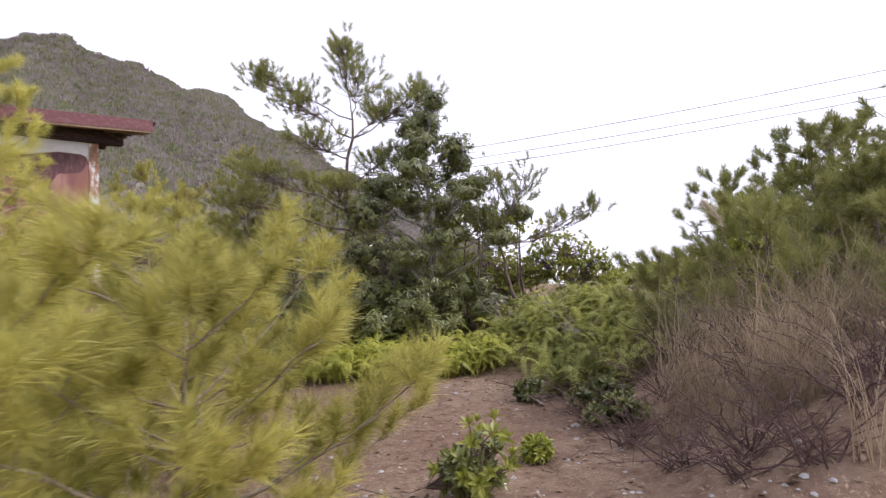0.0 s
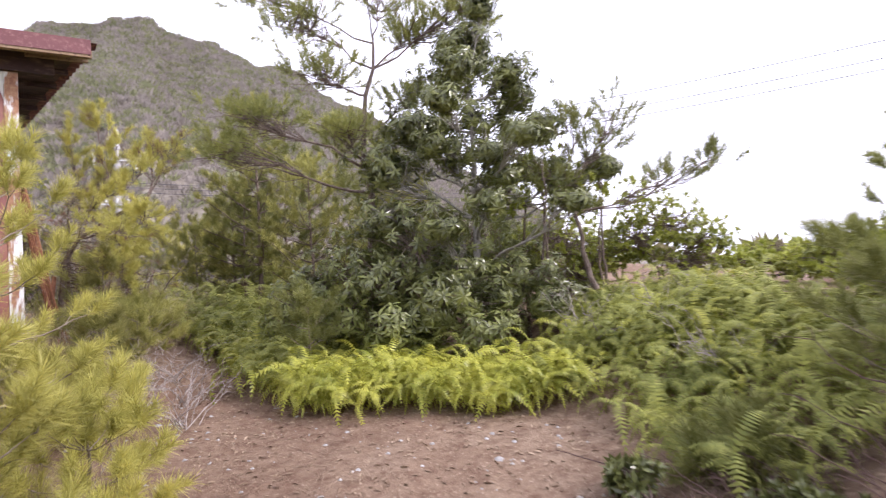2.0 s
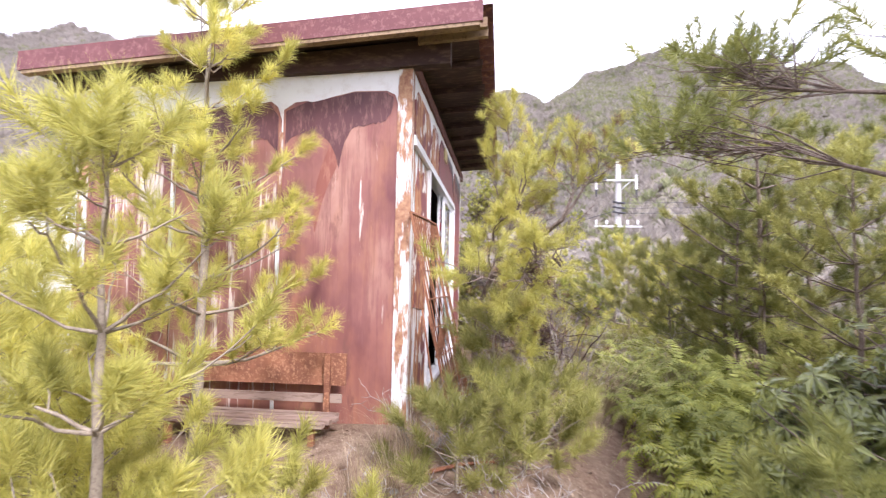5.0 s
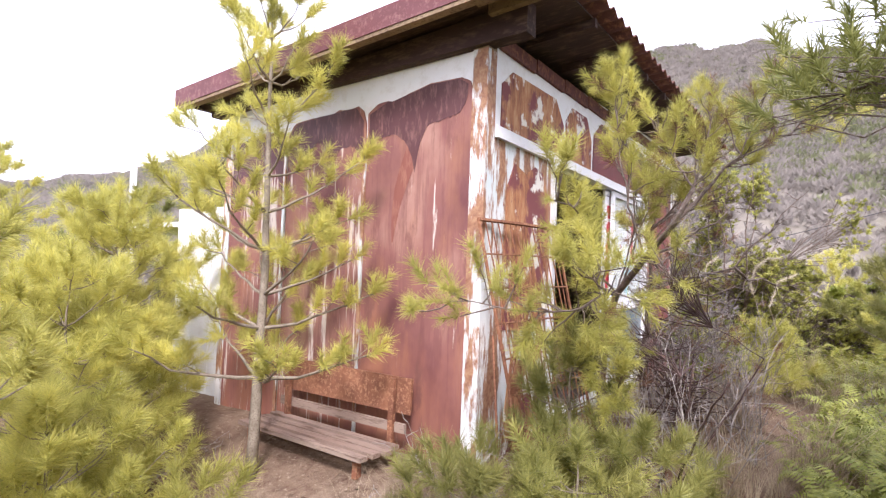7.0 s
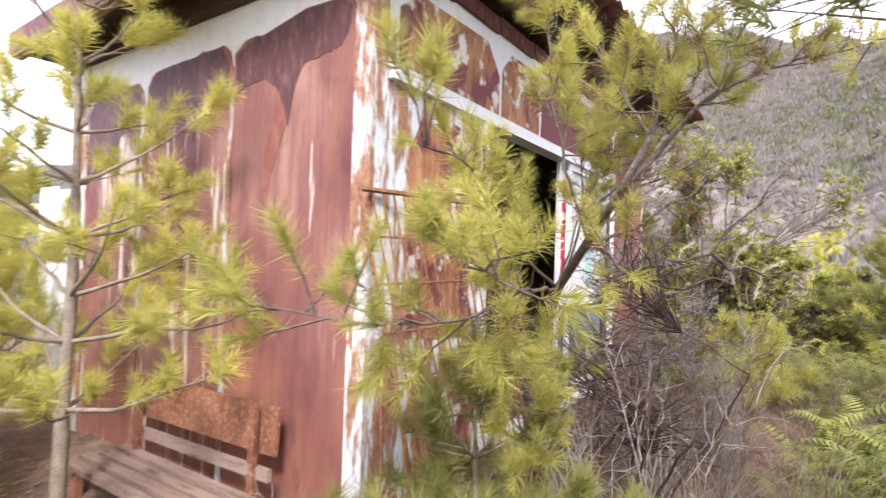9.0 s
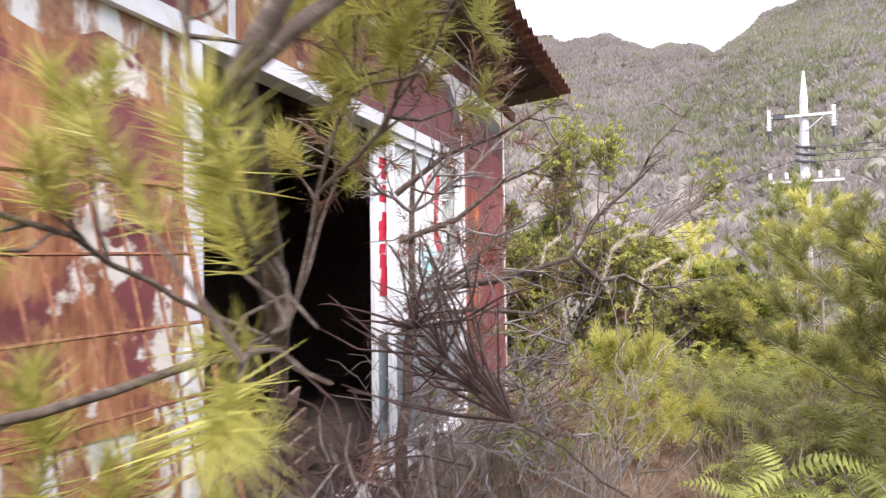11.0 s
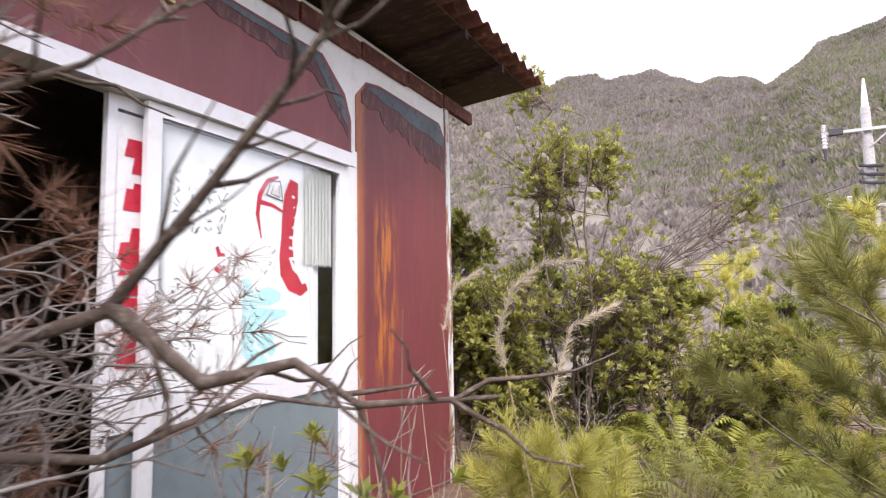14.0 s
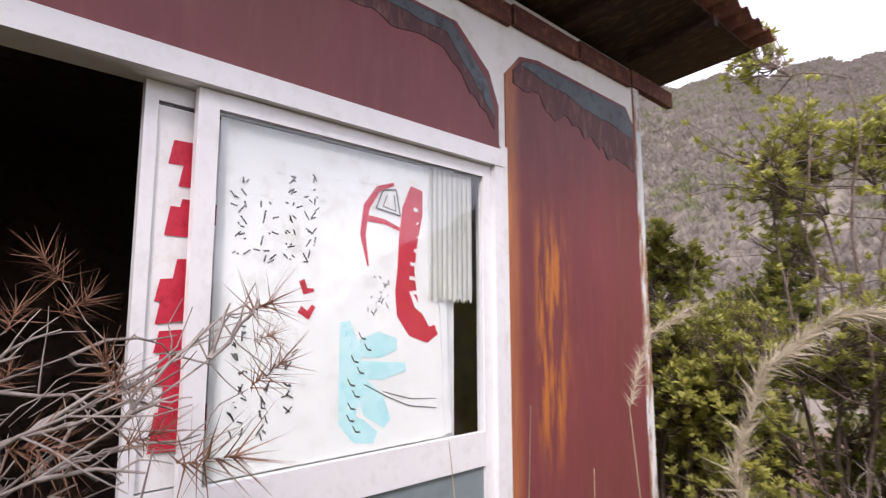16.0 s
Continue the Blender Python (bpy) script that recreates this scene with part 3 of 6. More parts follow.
# long side wall (x = 0)
low_wall = part("side_wall", Geo().slab([(0.1, -0.3), (1.06, -0.3), (1.06, HEAD0), (0.1, HEAD0)], -WT, -0.004), M_peel, hut, "board wall, white paint flaking to rust")
upper_wall = part("side_wall", Geo().slab([(0.1, HEAD1), (3.98, HEAD1), (3.98, 2.86), (0.1, 2.7)], -WT, -0.004), M_white, hut, "white sheet above the door head")
end_wall = part("side_wall", Geo().slab([(3.92, -0.3), (HY, -0.3), (HY, 2.86), (3.98, 2.86), (3.98, HEAD1), (3.92, HEAD1)], -WT, -0.004), M_white, hut, "white sheet beside the door")
part("side_wall", Geo().box(-WT, -0.01, 1.06, 3.92, -0.7, -0.05), M_concrete, hut, "concrete sill wall under the doors")
part("plinth", Geo().box(-0.13, -0.02, 0.1, HY, -0.85, -0.3), M_concrete, hut)


def yz_plate(name, pts, x0, x1, m, label=""):
    wall = end_wall if pts[0][0] > 3.95 else low_wall if max(z for y, z in pts) < HEAD0 else upper_wall
    return part(name, Geo().slab(pts, x0, x1), m, wall, label)


yz_plate("panel", [(3.95, -0.2), (5.12, -0.2), (5.12, 2.5), (5.03, 2.60), (4.2, 2.61), (4.06, 2.585), (3.95, 2.47)], -0.004, 0.004, M_red, "smooth red painted panel")
yz_plate("panel", [(1.98, HEAD1), (3.9, HEAD1), (3.9, 2.30), (3.84, 2.44), (3.64, 2.60), (2.2, 2.60), (2.0, 2.45)], -0.004, 0.004, M_red, "red painted panel above the door head")
yz_plate("panel", [(1.32, HEAD1), (1.93, HEAD1), (1.93, 2.38), (1.8, 2.56), (1.45, 2.56), (1.32, 2.42)], -0.004, 0.004, M_rustpeel, "rusted panel above the window")
yz_plate("panel", [(0.2, HEAD1), (1.27, HEAD1), (1.27, 2.36), (1.1, 2.54), (0.35, 2.52), (0.2, 2.4)], -0.004, 0.004, M_rustpeel, "rusted panel above the window")
yz_plate("panel", [(0.3, 0.75), (1.0, 0.7), (1.0, 1.72), (0.9, 1.9), (0.75, 1.93), (0.6, 1.85), (0.42, 1.9), (0.32, 1.72)], -0.004, 0.003, M_rustpeel, "rust-brown patch where the paint is gone")
yz_plate("panel", [(0.34, -0.22), (1.04, -0.22), (1.04, 0.6), (0.9, 0.55), (0.78, 0.66), (0.6, 0.5), (0.46, 0.58), (0.38, 0.2)], -0.004, 0.003, M_rustpeel, "rust-brown patch where the paint is gone")


def torn(y0, y1, z0, z1, amp, seed, n=44):
    """An uneven edge from (y0, z0) to (y1, z1)."""
    out = []
    for k in range(n + 1):
        u = k / n
        w = noise.noise((u * 5.3, seed, 0.2)) * 1.0 + noise.noise((u * 15, seed, 4.1)) * 0.5 + noise.noise((u * 40, seed, 8.0)) * 0.22
        out.append((y0 + (y1 - y0) * u, z0 + (z1 - z0) * u + amp * w * min(1, 6 * u, 6 * (1 - u))))
    return out


low1 = torn(4.0, 5.1, 2.44, 2.22, 0.11, 3.3)
yz_plate("old_coat", low1 + [(5.1, 2.49), (5.02, 2.585), (4.2, 2.592), (4.07, 2.57), (4.0, 2.5)], 0.004, 0.007, M_maroon, "dark unfaded coat under the eave")
yz_plate("old_coat", torn(4.06, 5.09, 2.54, 2.42, 0.022, 1.7) + [(5.095, 2.485), (5.01, 2.583), (4.2, 2.586), (4.08, 2.565)], 0.007, 0.009, M_slate, "bare blue-grey sheet along the panel's edge")
low2 = torn(2.1, 3.56, 2.56, 2.46, 0.05, 9.1, 50) + torn(3.57, 3.868, 2.455, 2.19, 0.03, 2.2, 20)
yz_plate("old_coat", low2 + [(3.872, 2.24), (3.83, 2.392), (3.615, 2.588), (2.2, 2.588)], 0.004, 0.007, M_maroon, "dark unfaded coat under the eave")
yz_plate("old_coat", torn(2.85, 3.58, 2.56, 2.53, 0.014, 5.7) + torn(3.59, 3.862, 2.52, 2.25, 0.012, 6.1, 16) + [(3.866, 2.26), (3.825, 2.39), (3.61, 2.582), (2.85, 2.582)], 0.007, 0.009, M_slate, "bare blue-grey sheet along the panel's edge")
part("corner_post", Geo().box(-WT, 0.006, 5.125, HY, -0.3, 2.78), M_peel, hut, "narrow corner trim, white paint with rust")
part("trim", Geo().box(-0.004, 0.012, 3.9, 3.945, -0.25, 2.12), M_white, hut, "white upright beside the door")
g = Geo()
for y in np.arange(0.15, 5.2, 0.55):
    g.box(-0.02, 0.02, y, y + 0.53, roof_z(0, y) - 0.2, roof_z(0, y) - 0.1)
part("wall_plate", g, M_corr, hut, "rusty plate along the wall top")
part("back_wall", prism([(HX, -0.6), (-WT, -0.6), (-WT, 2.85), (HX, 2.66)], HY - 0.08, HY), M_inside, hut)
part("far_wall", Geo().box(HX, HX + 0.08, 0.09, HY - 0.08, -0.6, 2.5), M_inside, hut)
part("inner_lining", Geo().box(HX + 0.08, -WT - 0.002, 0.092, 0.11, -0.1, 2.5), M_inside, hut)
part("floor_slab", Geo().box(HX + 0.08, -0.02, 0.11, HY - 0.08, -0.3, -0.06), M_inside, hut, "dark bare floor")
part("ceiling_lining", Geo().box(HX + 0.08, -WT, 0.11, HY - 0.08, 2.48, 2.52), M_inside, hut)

# roof: corrugated sheets whose waves run across the long side
g = Geo()
ys = np.arange(-0.33, 5.78, 0.0225)
xs = [-2.9, -2.0, -1.2, -0.4, 0.62]
for x in xs:
    for y in ys:
        g.v.append((x, float(y), roof_z(x, y) + 0.03 + 0.022 * math.sin(y * 2 * math.pi / 0.18)))
for i in range(len(xs) - 1):
    for j in range(len(ys) - 1):
        a = i * len(ys) + j
        g.f.append((a, a + 1, a + len(ys) + 1, a + len(ys)))
roof = part("roof", g, M_corr, hut, "rusty dark red corrugated roof sheets", True)
sol = roof.modifiers.new("thickness", 'SOLIDIFY')
sol.thickness = 0.004
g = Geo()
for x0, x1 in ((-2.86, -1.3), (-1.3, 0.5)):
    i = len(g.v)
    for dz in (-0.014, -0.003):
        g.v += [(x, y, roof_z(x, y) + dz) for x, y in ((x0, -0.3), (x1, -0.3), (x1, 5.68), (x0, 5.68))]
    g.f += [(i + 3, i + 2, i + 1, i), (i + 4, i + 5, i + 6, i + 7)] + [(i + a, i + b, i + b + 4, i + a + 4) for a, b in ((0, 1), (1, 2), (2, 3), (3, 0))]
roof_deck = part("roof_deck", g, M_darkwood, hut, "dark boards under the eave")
for x0, x1 in ((-2.93, -1.3), (-1.295, 0.55)):
    z0, z1 = roof_z(x0, -0.33), roof_z(x1, -0.33)
    part("fascia", prism([(x0, z0 - 0.085), (x1, z1 - 0.085), (x1, z1 + 0.06), (x0, z0 + 0.06)], -0.385, -0.345), M_fascia, hut, "red-brown painted fascia board")
z0, z1 = roof_z(-2.9, -0.33), roof_z(0.53, -0.33)
part("fascia_lip", prism([(-2.9, z0 - 0.112), (0.53, z1 - 0.112), (0.53, z1 - 0.083), (-2.9, z0 - 0.083)], -0.378, -0.31), M_tanwood, hut)
for y in (-0.28, -0.12):
    part("rafter", prism([(0.06, roof_z(0.06, y) - 0.085), (0.58, roof_z(0.58, y) - 0.085), (0.58, roof_z(0.58, y) - 0.015), (0.06, roof_z(0.06, y) - 0.015)], y, y + 0.05), M_tanwood, roof, "bare wooden rafter end")
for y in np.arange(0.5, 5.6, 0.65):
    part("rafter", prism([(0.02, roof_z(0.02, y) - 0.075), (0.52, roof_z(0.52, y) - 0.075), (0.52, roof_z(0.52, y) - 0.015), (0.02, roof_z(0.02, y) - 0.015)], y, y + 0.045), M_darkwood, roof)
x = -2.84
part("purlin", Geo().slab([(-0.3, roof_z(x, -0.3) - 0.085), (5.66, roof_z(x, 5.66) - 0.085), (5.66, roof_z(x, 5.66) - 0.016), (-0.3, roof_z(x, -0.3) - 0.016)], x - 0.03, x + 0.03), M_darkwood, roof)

# door and window frames on the long side
head = part("door_head", Geo().box(-0.09, 0.03, 0.12, 3.9, HEAD0, HEAD0 + 0.035).box(-0.09, 0.02, 0.12, 3.9, HEAD0 + 0.038, HEAD1), M_alu, hut, "white aluminium head rail with sliding track")
part("jamb", Geo().box(-0.09, 0.025, 3.845, 3.9, -0.05, HEAD0), M_alu, hut, "white aluminium jamb")
part("jamb", Geo().box(-0.09, 0.025, 1.06, 1.12, -0.05, HEAD0), M_alu, hut, "white aluminium jamb, paint flaking")
part("door_sill", Geo().box(-0.1, 0.03, 1.06, 3.9, -0.05, 0.0), M_alu, hut)


# ---- plant patterns ----
def aim(pos, dirs, scale, rng, roll=True):
    """4x4 poses whose z axis runs along dirs."""
    pos, d = np.asarray(pos, float), np.asarray(dirs, float)
    d = d / (np.linalg.norm(d, axis=1, keepdims=True) + 1e-9)
    ref = np.where(np.abs(d[:, 2:3]) > 0.95, np.array([[1.0, 0, 0]]), np.array([[0, 0, 1.0]]))
    x = np.cross(ref, d)
    x /= np.linalg.norm(x, axis=1, keepdims=True) + 1e-9
    y = np.cross(d, x)
    a = rng.uniform(0, 2 * np.pi, len(d))[:, None] if roll else np.zeros((len(d), 1))
    xr, yr = x * np.cos(a) + y * np.sin(a), y * np.cos(a) - x * np.sin(a)
    s = np.broadcast_to(np.asarray(scale, float), (len(d),))[:, None]
    M = np.zeros((len(d), 4, 4))
    M[:, :3, 0], M[:, :3, 1], M[:, :3, 2], M[:, :3, 3], M[:, 3, 3] = xr * s, yr * s, d * s, pos, 1
    return M


def shoot_pattern(n, length, needle, spread, width, seed):
    """A pine shoot: needles that start along a stem and lean forward."""
    r = np.random.default_rng(seed)
    V, T = [], []
    for k in range(n):
        z = length * (0.05 + 0.95 * k / n)
        a, tilt = r.uniform(0, 6.283), radians(r.uniform(*spread)) * (1.1 - 0.5 * k / n)
        d = np.array([math.sin(tilt) * math.cos(a), math.sin(tilt) * math.sin(a), math.cos(tilt)])
        w = np.cross(d, r.normal(size=3))
        w = w / np.linalg.norm(w) * width / 2
        L = needle * r.uniform(0.75, 1.1)
        p = np.array([0, 0, z])
        i = len(V)
        V += [p - w, p + w, p + d * L + np.array([0, 0, -0.004])]
        T.append((i, i + 1, i + 2))
    return np.array(V), np.array(T)


SHOOT = shoot_pattern(105, 0.13, 0.095, (28, 82), 0.0036, 1)
SHOOT_FAR = shoot_pattern(54, 0.13, 0.105, (28, 82), 0.0066, 2)
SHOOT_DEAD = shoot_pattern(46, 0.06, 0.075, (25, 110), 0.0022, 3)


def leaf_pattern(n, length, width, droop, seed, tilt=(35, 95)):
    """A rosette of pointed leaves folded along the midrib."""
    r = np.random.default_rng(seed)
    V, T = [], []
    for k in range(n):
        a, t = k * 2.4 + r.uniform(-0.3, 0.3), radians(r.uniform(*tilt))
        d = np.array([math.sin(t) * math.cos(a), math.sin(t) * math.sin(a), math.cos(t)])
        s = np.array([-math.sin(a), math.cos(a), 0])
        up = np.cross(d, s)
        L, w = length * r.uniform(0.7, 1.1), width * r.uniform(0.8, 1.1)
        p = np.array([0, 0, -0.03 * k / n])
        mid, tip = p + d * L * 0.5 - np.array([0, 0, droop * L * 0.12]), p + d * L - np.array([0, 0, droop * L * 0.45])
        i = len(V)
        V += [p, mid + s * w / 2 + up * w * 0.15, mid - s * w / 2 + up * w * 0.15, tip, mid]
        T += [(i, i + 4, i + 1), (i, i + 2, i + 4), (i + 1, i + 4, i + 3), (i + 4, i + 2, i + 3)]
    return np.array(V), np.array(T)


ROSETTE = leaf_pattern(11, 0.105, 0.032, 1.0, 4, (45, 115))
SPRIG = leaf_pattern(10, 0.078, 0.032, 0.2, 5, (15, 75))
SPRIG_S = leaf_pattern(14, 0.062, 0.022, 0.1, 9, (10, 70))
SPRIG_FAR = leaf_pattern(9, 0.085, 0.04, 0.3, 6, (15, 90))


def fern_pattern(seed, leaves, size):
    """A forked frond: a stalk, and arching leaves with a comb of leaflets on both sides."""
    r = np.random.default_rng(seed)
    V, T = [], []
    h = 0.26 * size

    def tri(a, b, c):
        i = len(V)
        V.extend([a, b, c])
        T.append((i, i + 1, i + 2))
    top = np.array([r.uniform(-0.05, 0.05), r.uniform(-0.05, 0.05), h])
    tri(np.array([-0.003, 0, 0]), np.array([0.003, 0, 0]), top)
    for k in range(leaves):
        a = 2 * math.pi * k / leaves + r.uniform(-0.4, 0.4)
        d, s = np.array([math.cos(a), math.sin(a), 0]), np.array([-math.sin(a), math.cos(a), 0])
        L, rise, n = 0.33 * size * r.uniform(0.6, 1.25), r.uniform(0.1, 0.75), 15
        pts = []
        for q in range(n + 1):
            u = q / n
            pts.append(top + d * L * (u - 0.18 * u * u) + np.array([0, 0, L * (rise * u * 1.6 - 1.05 * u * u)]))
        for q in range(n):
            u = (q + 0.5) / n
            w = 0.05 * size * (math.sin(math.pi * min(1, u * 0.86 + 0.16)) ** 0.8)
            fwd = pts[q + 1] - pts[q]
            dz = np.array([0, 0, -w * 0.22])
            for sg in (1, -1):
                tri(pts[q], pts[q + 1] * 0.75 + pts[q] * 0.25, pts[q] + s * sg * w + fwd * 0.9 + dz)
    return np.array(V), np.array(T)


FERNS = [fern_pattern(s, n, z) for s, n, z in ((1, 3, 1.0), (2, 5, 0.8), (3, 4, 1.0), (4, 3, 1.2), (5, 5, 0.75))]


def blade_pattern(seed, n, height, spread, width, bend):
    """A tuft of long dry blades that arch outward."""
    r = np.random.default_rng(seed)
    V, T = [], []
    for k in range(n):
        a, h = r.uniform(0, 6.283), height * r.uniform(0.45, 1.1)
        d, s = np.array([math.cos(a), math.sin(a), 0]), np.array([-math.sin(a), math.cos(a), 0]) * width / 2
        lean, b = r.uniform(0.05, spread), bend * r.uniform(0.2, 1.3)
        root = np.array([r.normal(0, 0.05), r.normal(0, 0.05), 0])
        i, m = len(V), 6
        for q in range(m):
            u = q / (m - 1)
            p = root + d * h * (lean * u + b * u ** 3) + np.array([0, 0, h * (u - 0.45 * b * u ** 3)])
            V += [p - s * (1 - 0.85 * u), p + s * (1 - 0.85 * u)]
        for q in range(m - 1):
            j = i + 2 * q
            T += [(j, j + 1, j + 3), (j, j + 3, j + 2)]
    return np.array(V), np.array(T)


def wander(a, b, n, amp, rng, sag=0.0):
    a, b = np.asarray(a, float), np.asarray(b, float)
    L = np.linalg.norm(b - a)
    off = np.cumsum(rng.normal(0, amp * L / n, (n + 1, 3)), axis=0)
    u = np.linspace(0, 1, n + 1)[:, None]
    off = off - u * off[-1]
    p = a + (b - a) * u + off * np.minimum(1, u * 3)
    p[:, 2] += -sag * L * 4 * (u * (1 - u))[:, 0]
    return p


# ---- trees ----
def pine(name, label, x, y, height, spread, seed, needles=None, first=0.12, step=0.26, lean=(0, 0), shoot=None, per=1.0, bark=None, radius=None, group="young pines", arms=(4, 6), up=0.55, droop=0.0, skip=None):
    """A young pine: whorls of arching branches on a slender stem, with a shoot at every twig end."""
    rng = np.random.default_rng(seed)
    z0 = gz(x, y) - 0.03
    t = thing(name, label, "pine tree", group, at=(x, y, z0))
    wood, stem, pos, dirs = Geo(), Geo(), [], []
    rad = radius or 0.010 + 0.009 * height
    m = 12
    path = wander((0, 0, 0), (lean[0], lean[1], height), m, 0.05, rng)
    stem.tube(path, [rad * (1 - 0.88 * k / m) for k in range(m + 1)], 7)

    def at(h):
        k = min(max(h / height * m, 0), m - 0.001)
        i = int(k)
        return path[i] * (1 - (k - i)) + path[i + 1] * (k - i)
    h = height * first
    while h < height - 0.04:
        f = h / height
        L0 = spread * (1 - f) ** 0.75 * (0.55 + 0.45 * min(1, f / 0.2)) + 0.10
        a0 = rng.uniform(0, 6.28)
        for k in range(rng.integers(*arms)):
            a = a0 + 6.283 * k / 4.6 + rng.normal(0, 0.25)
            L = L0 * rng.uniform(0.65, 1.15)
            rise = up * (0.6 + 0.9 * f) * rng.uniform(0.6, 1.3) - droop
            p0 = at(h)
            d = np.array([math.cos(a), math.sin(a), 0.0])
            end = p0 + d * L + np.array([0, 0, L * rise])
            if skip and skip(x + end[0], y + end[1]):
                continue
            bp = wander(p0, end, 6, 0.10, rng, 0.06)
            r0 = max(0.004, rad * 0.42 * (1 - f * 0.6))
            wood.tube(bp, [r0 * (1 - 0.75 * q / 6) for q in range(7)], 5, False)
            for q in np.arange(0.42, 1.0, 0.15 / max(L, 0.2) / per):
                i = int(q * 6)
                p = bp[i] * (1 - (q * 6 - i)) + bp[i + 1] * (q * 6 - i)
                sgn = rng.choice((-1, 1))
                sd = np.array([-d[1], d[0], 0]) * sgn * rng.uniform(0.4, 1) + d * rng.uniform(0.3, 0.9) + np.array([0, 0, rng.uniform(0.15, 0.8)])
                tl = rng.uniform(0.05, 0.24) * (1.15 - 0.6 * q) * min(1.0, L / 0.5)
                sd = sd / np.linalg.norm(sd)
                e = p + sd * tl
                wood.tube([p, (p + e) / 2 + rng.normal(0, 0.006, 3), e], [0.0035, 0.003, 0.0022], 4, False)
                for w in range(3):
                    pos.append(e - sd * 0.04 * (w < 1))
                    dirs.append(sd * 0.8 + rng.normal(0, 0.42 * (w > 0), 3) + np.array([0, 0, 0.75]))
            pos += [end - (bp[-1] - bp[-2]) * 0.3, end]
            dirs += [bp[-1] - bp[-3], (bp[-1] - bp[-2]) / np.linalg.norm(bp[-1] - bp[-2]) + np.array([0, 0, 0.6])]
        h += step * rng.uniform(0.75, 1.25)
    for k in range(5):
        pos.append(at(height * (1 - 0.035 * k)))
        dirs.append(np.array([rng.normal(0, 0.15), rng.normal(0, 0.15), 1]))
    sh = shoot or SHOOT
    part("trunk", stem, bark or M_shoot, t, smooth=True)
    bw = tagged(part("branchwork", wood, bark or M_shoot, t, smooth=True), kind="stuff")
    part("foliage", Geo().many(*sh, aim(pos, dirs, rng.uniform(0.75, 1.2, len(pos)), rng)), needles or M_needle, bw)
    return t


def crowned(name, label, category, x, y, trunk_h, blobs, seed, pattern, leaves, bark, radius, per_blob=60, lift=0.5, group="", lean=(0, 0), twig=0.004, shell=0.55, stems=1):
    """A tree or shrub: a trunk, a limb to each leafy mass, twigs through it and a tuft at every twig end.
    blobs: centre x, y, z from the base, then radii across and in height."""
    rng = np.random.default_rng(seed)
    z0 = gz(x, y) - 0.03
    t = thing(name, label, category, group, at=(x, y, z0))
    wood, pos, dirs = Geo(), [], []
    paths = []
    for s in range(stems):
        off = np.array([rng.normal(0, 0.12), rng.normal(0, 0.12), 0]) * (s > 0)
        p = wander(off, np.array([lean[0], lean[1], trunk_h]) + off * 3, 10, 0.12, rng)
        part("trunk", Geo().tube(p, [radius * (1 - 0.72 * k / 10) / (1 + 0.3 * (s > 0)) for k in range(11)], 8), bark, t, smooth=True)
        paths.append(p)
    for cx, cy, cz, r, rz in blobs:
        c = np.array([cx, cy, cz])
        p = paths[rng.integers(len(paths))]
        want = max(0.15, cz - 0.5 * rz - 0.35 * math.hypot(cx, cy))
        k = int(np.argmin(np.abs(p[:, 2] - want)))
        limb = wander(p[k], c, 6, 0.16, rng, 0.05)
        r0 = radius * 0.42 * (1 - 0.5 * k / 10)
        wood.tube(limb, [r0 * (1 - 0.7 * q / 6) for q in range(7)], 6, False)
        n = int(per_blob * rng.uniform(0.8, 1.2))
        v = rng.normal(size=(n, 3))
        v /= np.linalg.norm(v, axis=1, keepdims=True)
        v *= rng.uniform(shell, 1.0, (n, 1)) * rng.uniform(0.8, 1.15, (n, 1))
        ends = c + v * np.array([r, r, rz])
        ends[:, 2] = np.maximum(ends[:, 2], 0.06)
        for j in range(n):
            i = rng.integers(3, 7)
            if j % 2 == 0 or np.linalg.norm(v[j]) > 0.8:
                tw = wander(limb[i], ends[j], 3, 0.18, rng)
                wood.tube(tw, [twig * 1.5, twig * 1.2, twig, twig * 0.6], 4, False)
            pos.append(ends[j])
            dirs.append(v[j] + np.array([0, 0, lift]))
    bw = tagged(part("branchwork", wood, bark, t, smooth=True), kind="stuff")
    if pattern is not None:
        part("crown", Geo().many(*pattern, aim(pos, dirs, rng.uniform(0.7, 1.2, len(pos)), rng)), leaves, bw)
    return t


Y_PINE = "young pine with yellow-green needles in the brush"
pine("pine_tree", "bushy young pine with yellow-green needles beside the clearing", -1.9, -6.2, 1.25, 0.95, 11, per=1.25, step=0.17, arms=(5, 7))
pine("pine_tree", "bushy young pine with yellow-green needles beside the clearing", -2.75, -6.2, 1.35, 0.9, 12, per=1.2, step=0.18, arms=(5, 7))
pine("pine_tree", "bushy young pine with yellow-green needles beside the clearing", -2.3, -5.2, 1.25, 0.85, 13, per=1.1, step=0.2)
pine("pine_tree", "low bushy young pine with yellow-green needles", -0.95, -4.45, 1.15, 0.62, 14, per=1.2, step=0.16, arms=(5, 7))
pine("pine_tree", "slender young pine with pale stem before the hut", -0.47, -2.6, 2.1, 0.56, 15, step=0.25, per=0.95)
pine("pine_tree", "slender young pine with pale stem before the bench", -1.22, -0.72, 3.35, 0.8, 16, step=0.27, first=0.2, arms=(4, 6), per=1.3)
pine("pine_tree", Y_PINE, -1.75, -2.9, 1.9, 0.8, 17)
pine("pine_tree", Y_PINE, -2.7, -2.0, 2.1, 0.9, 18)
pine("pine_tree", Y_PINE, -3.4, -3.6, 1.7, 0.8, 19)
pine("pine_tree", Y_PINE, -1.5, -4.0, 1.3, 0.7, 20)
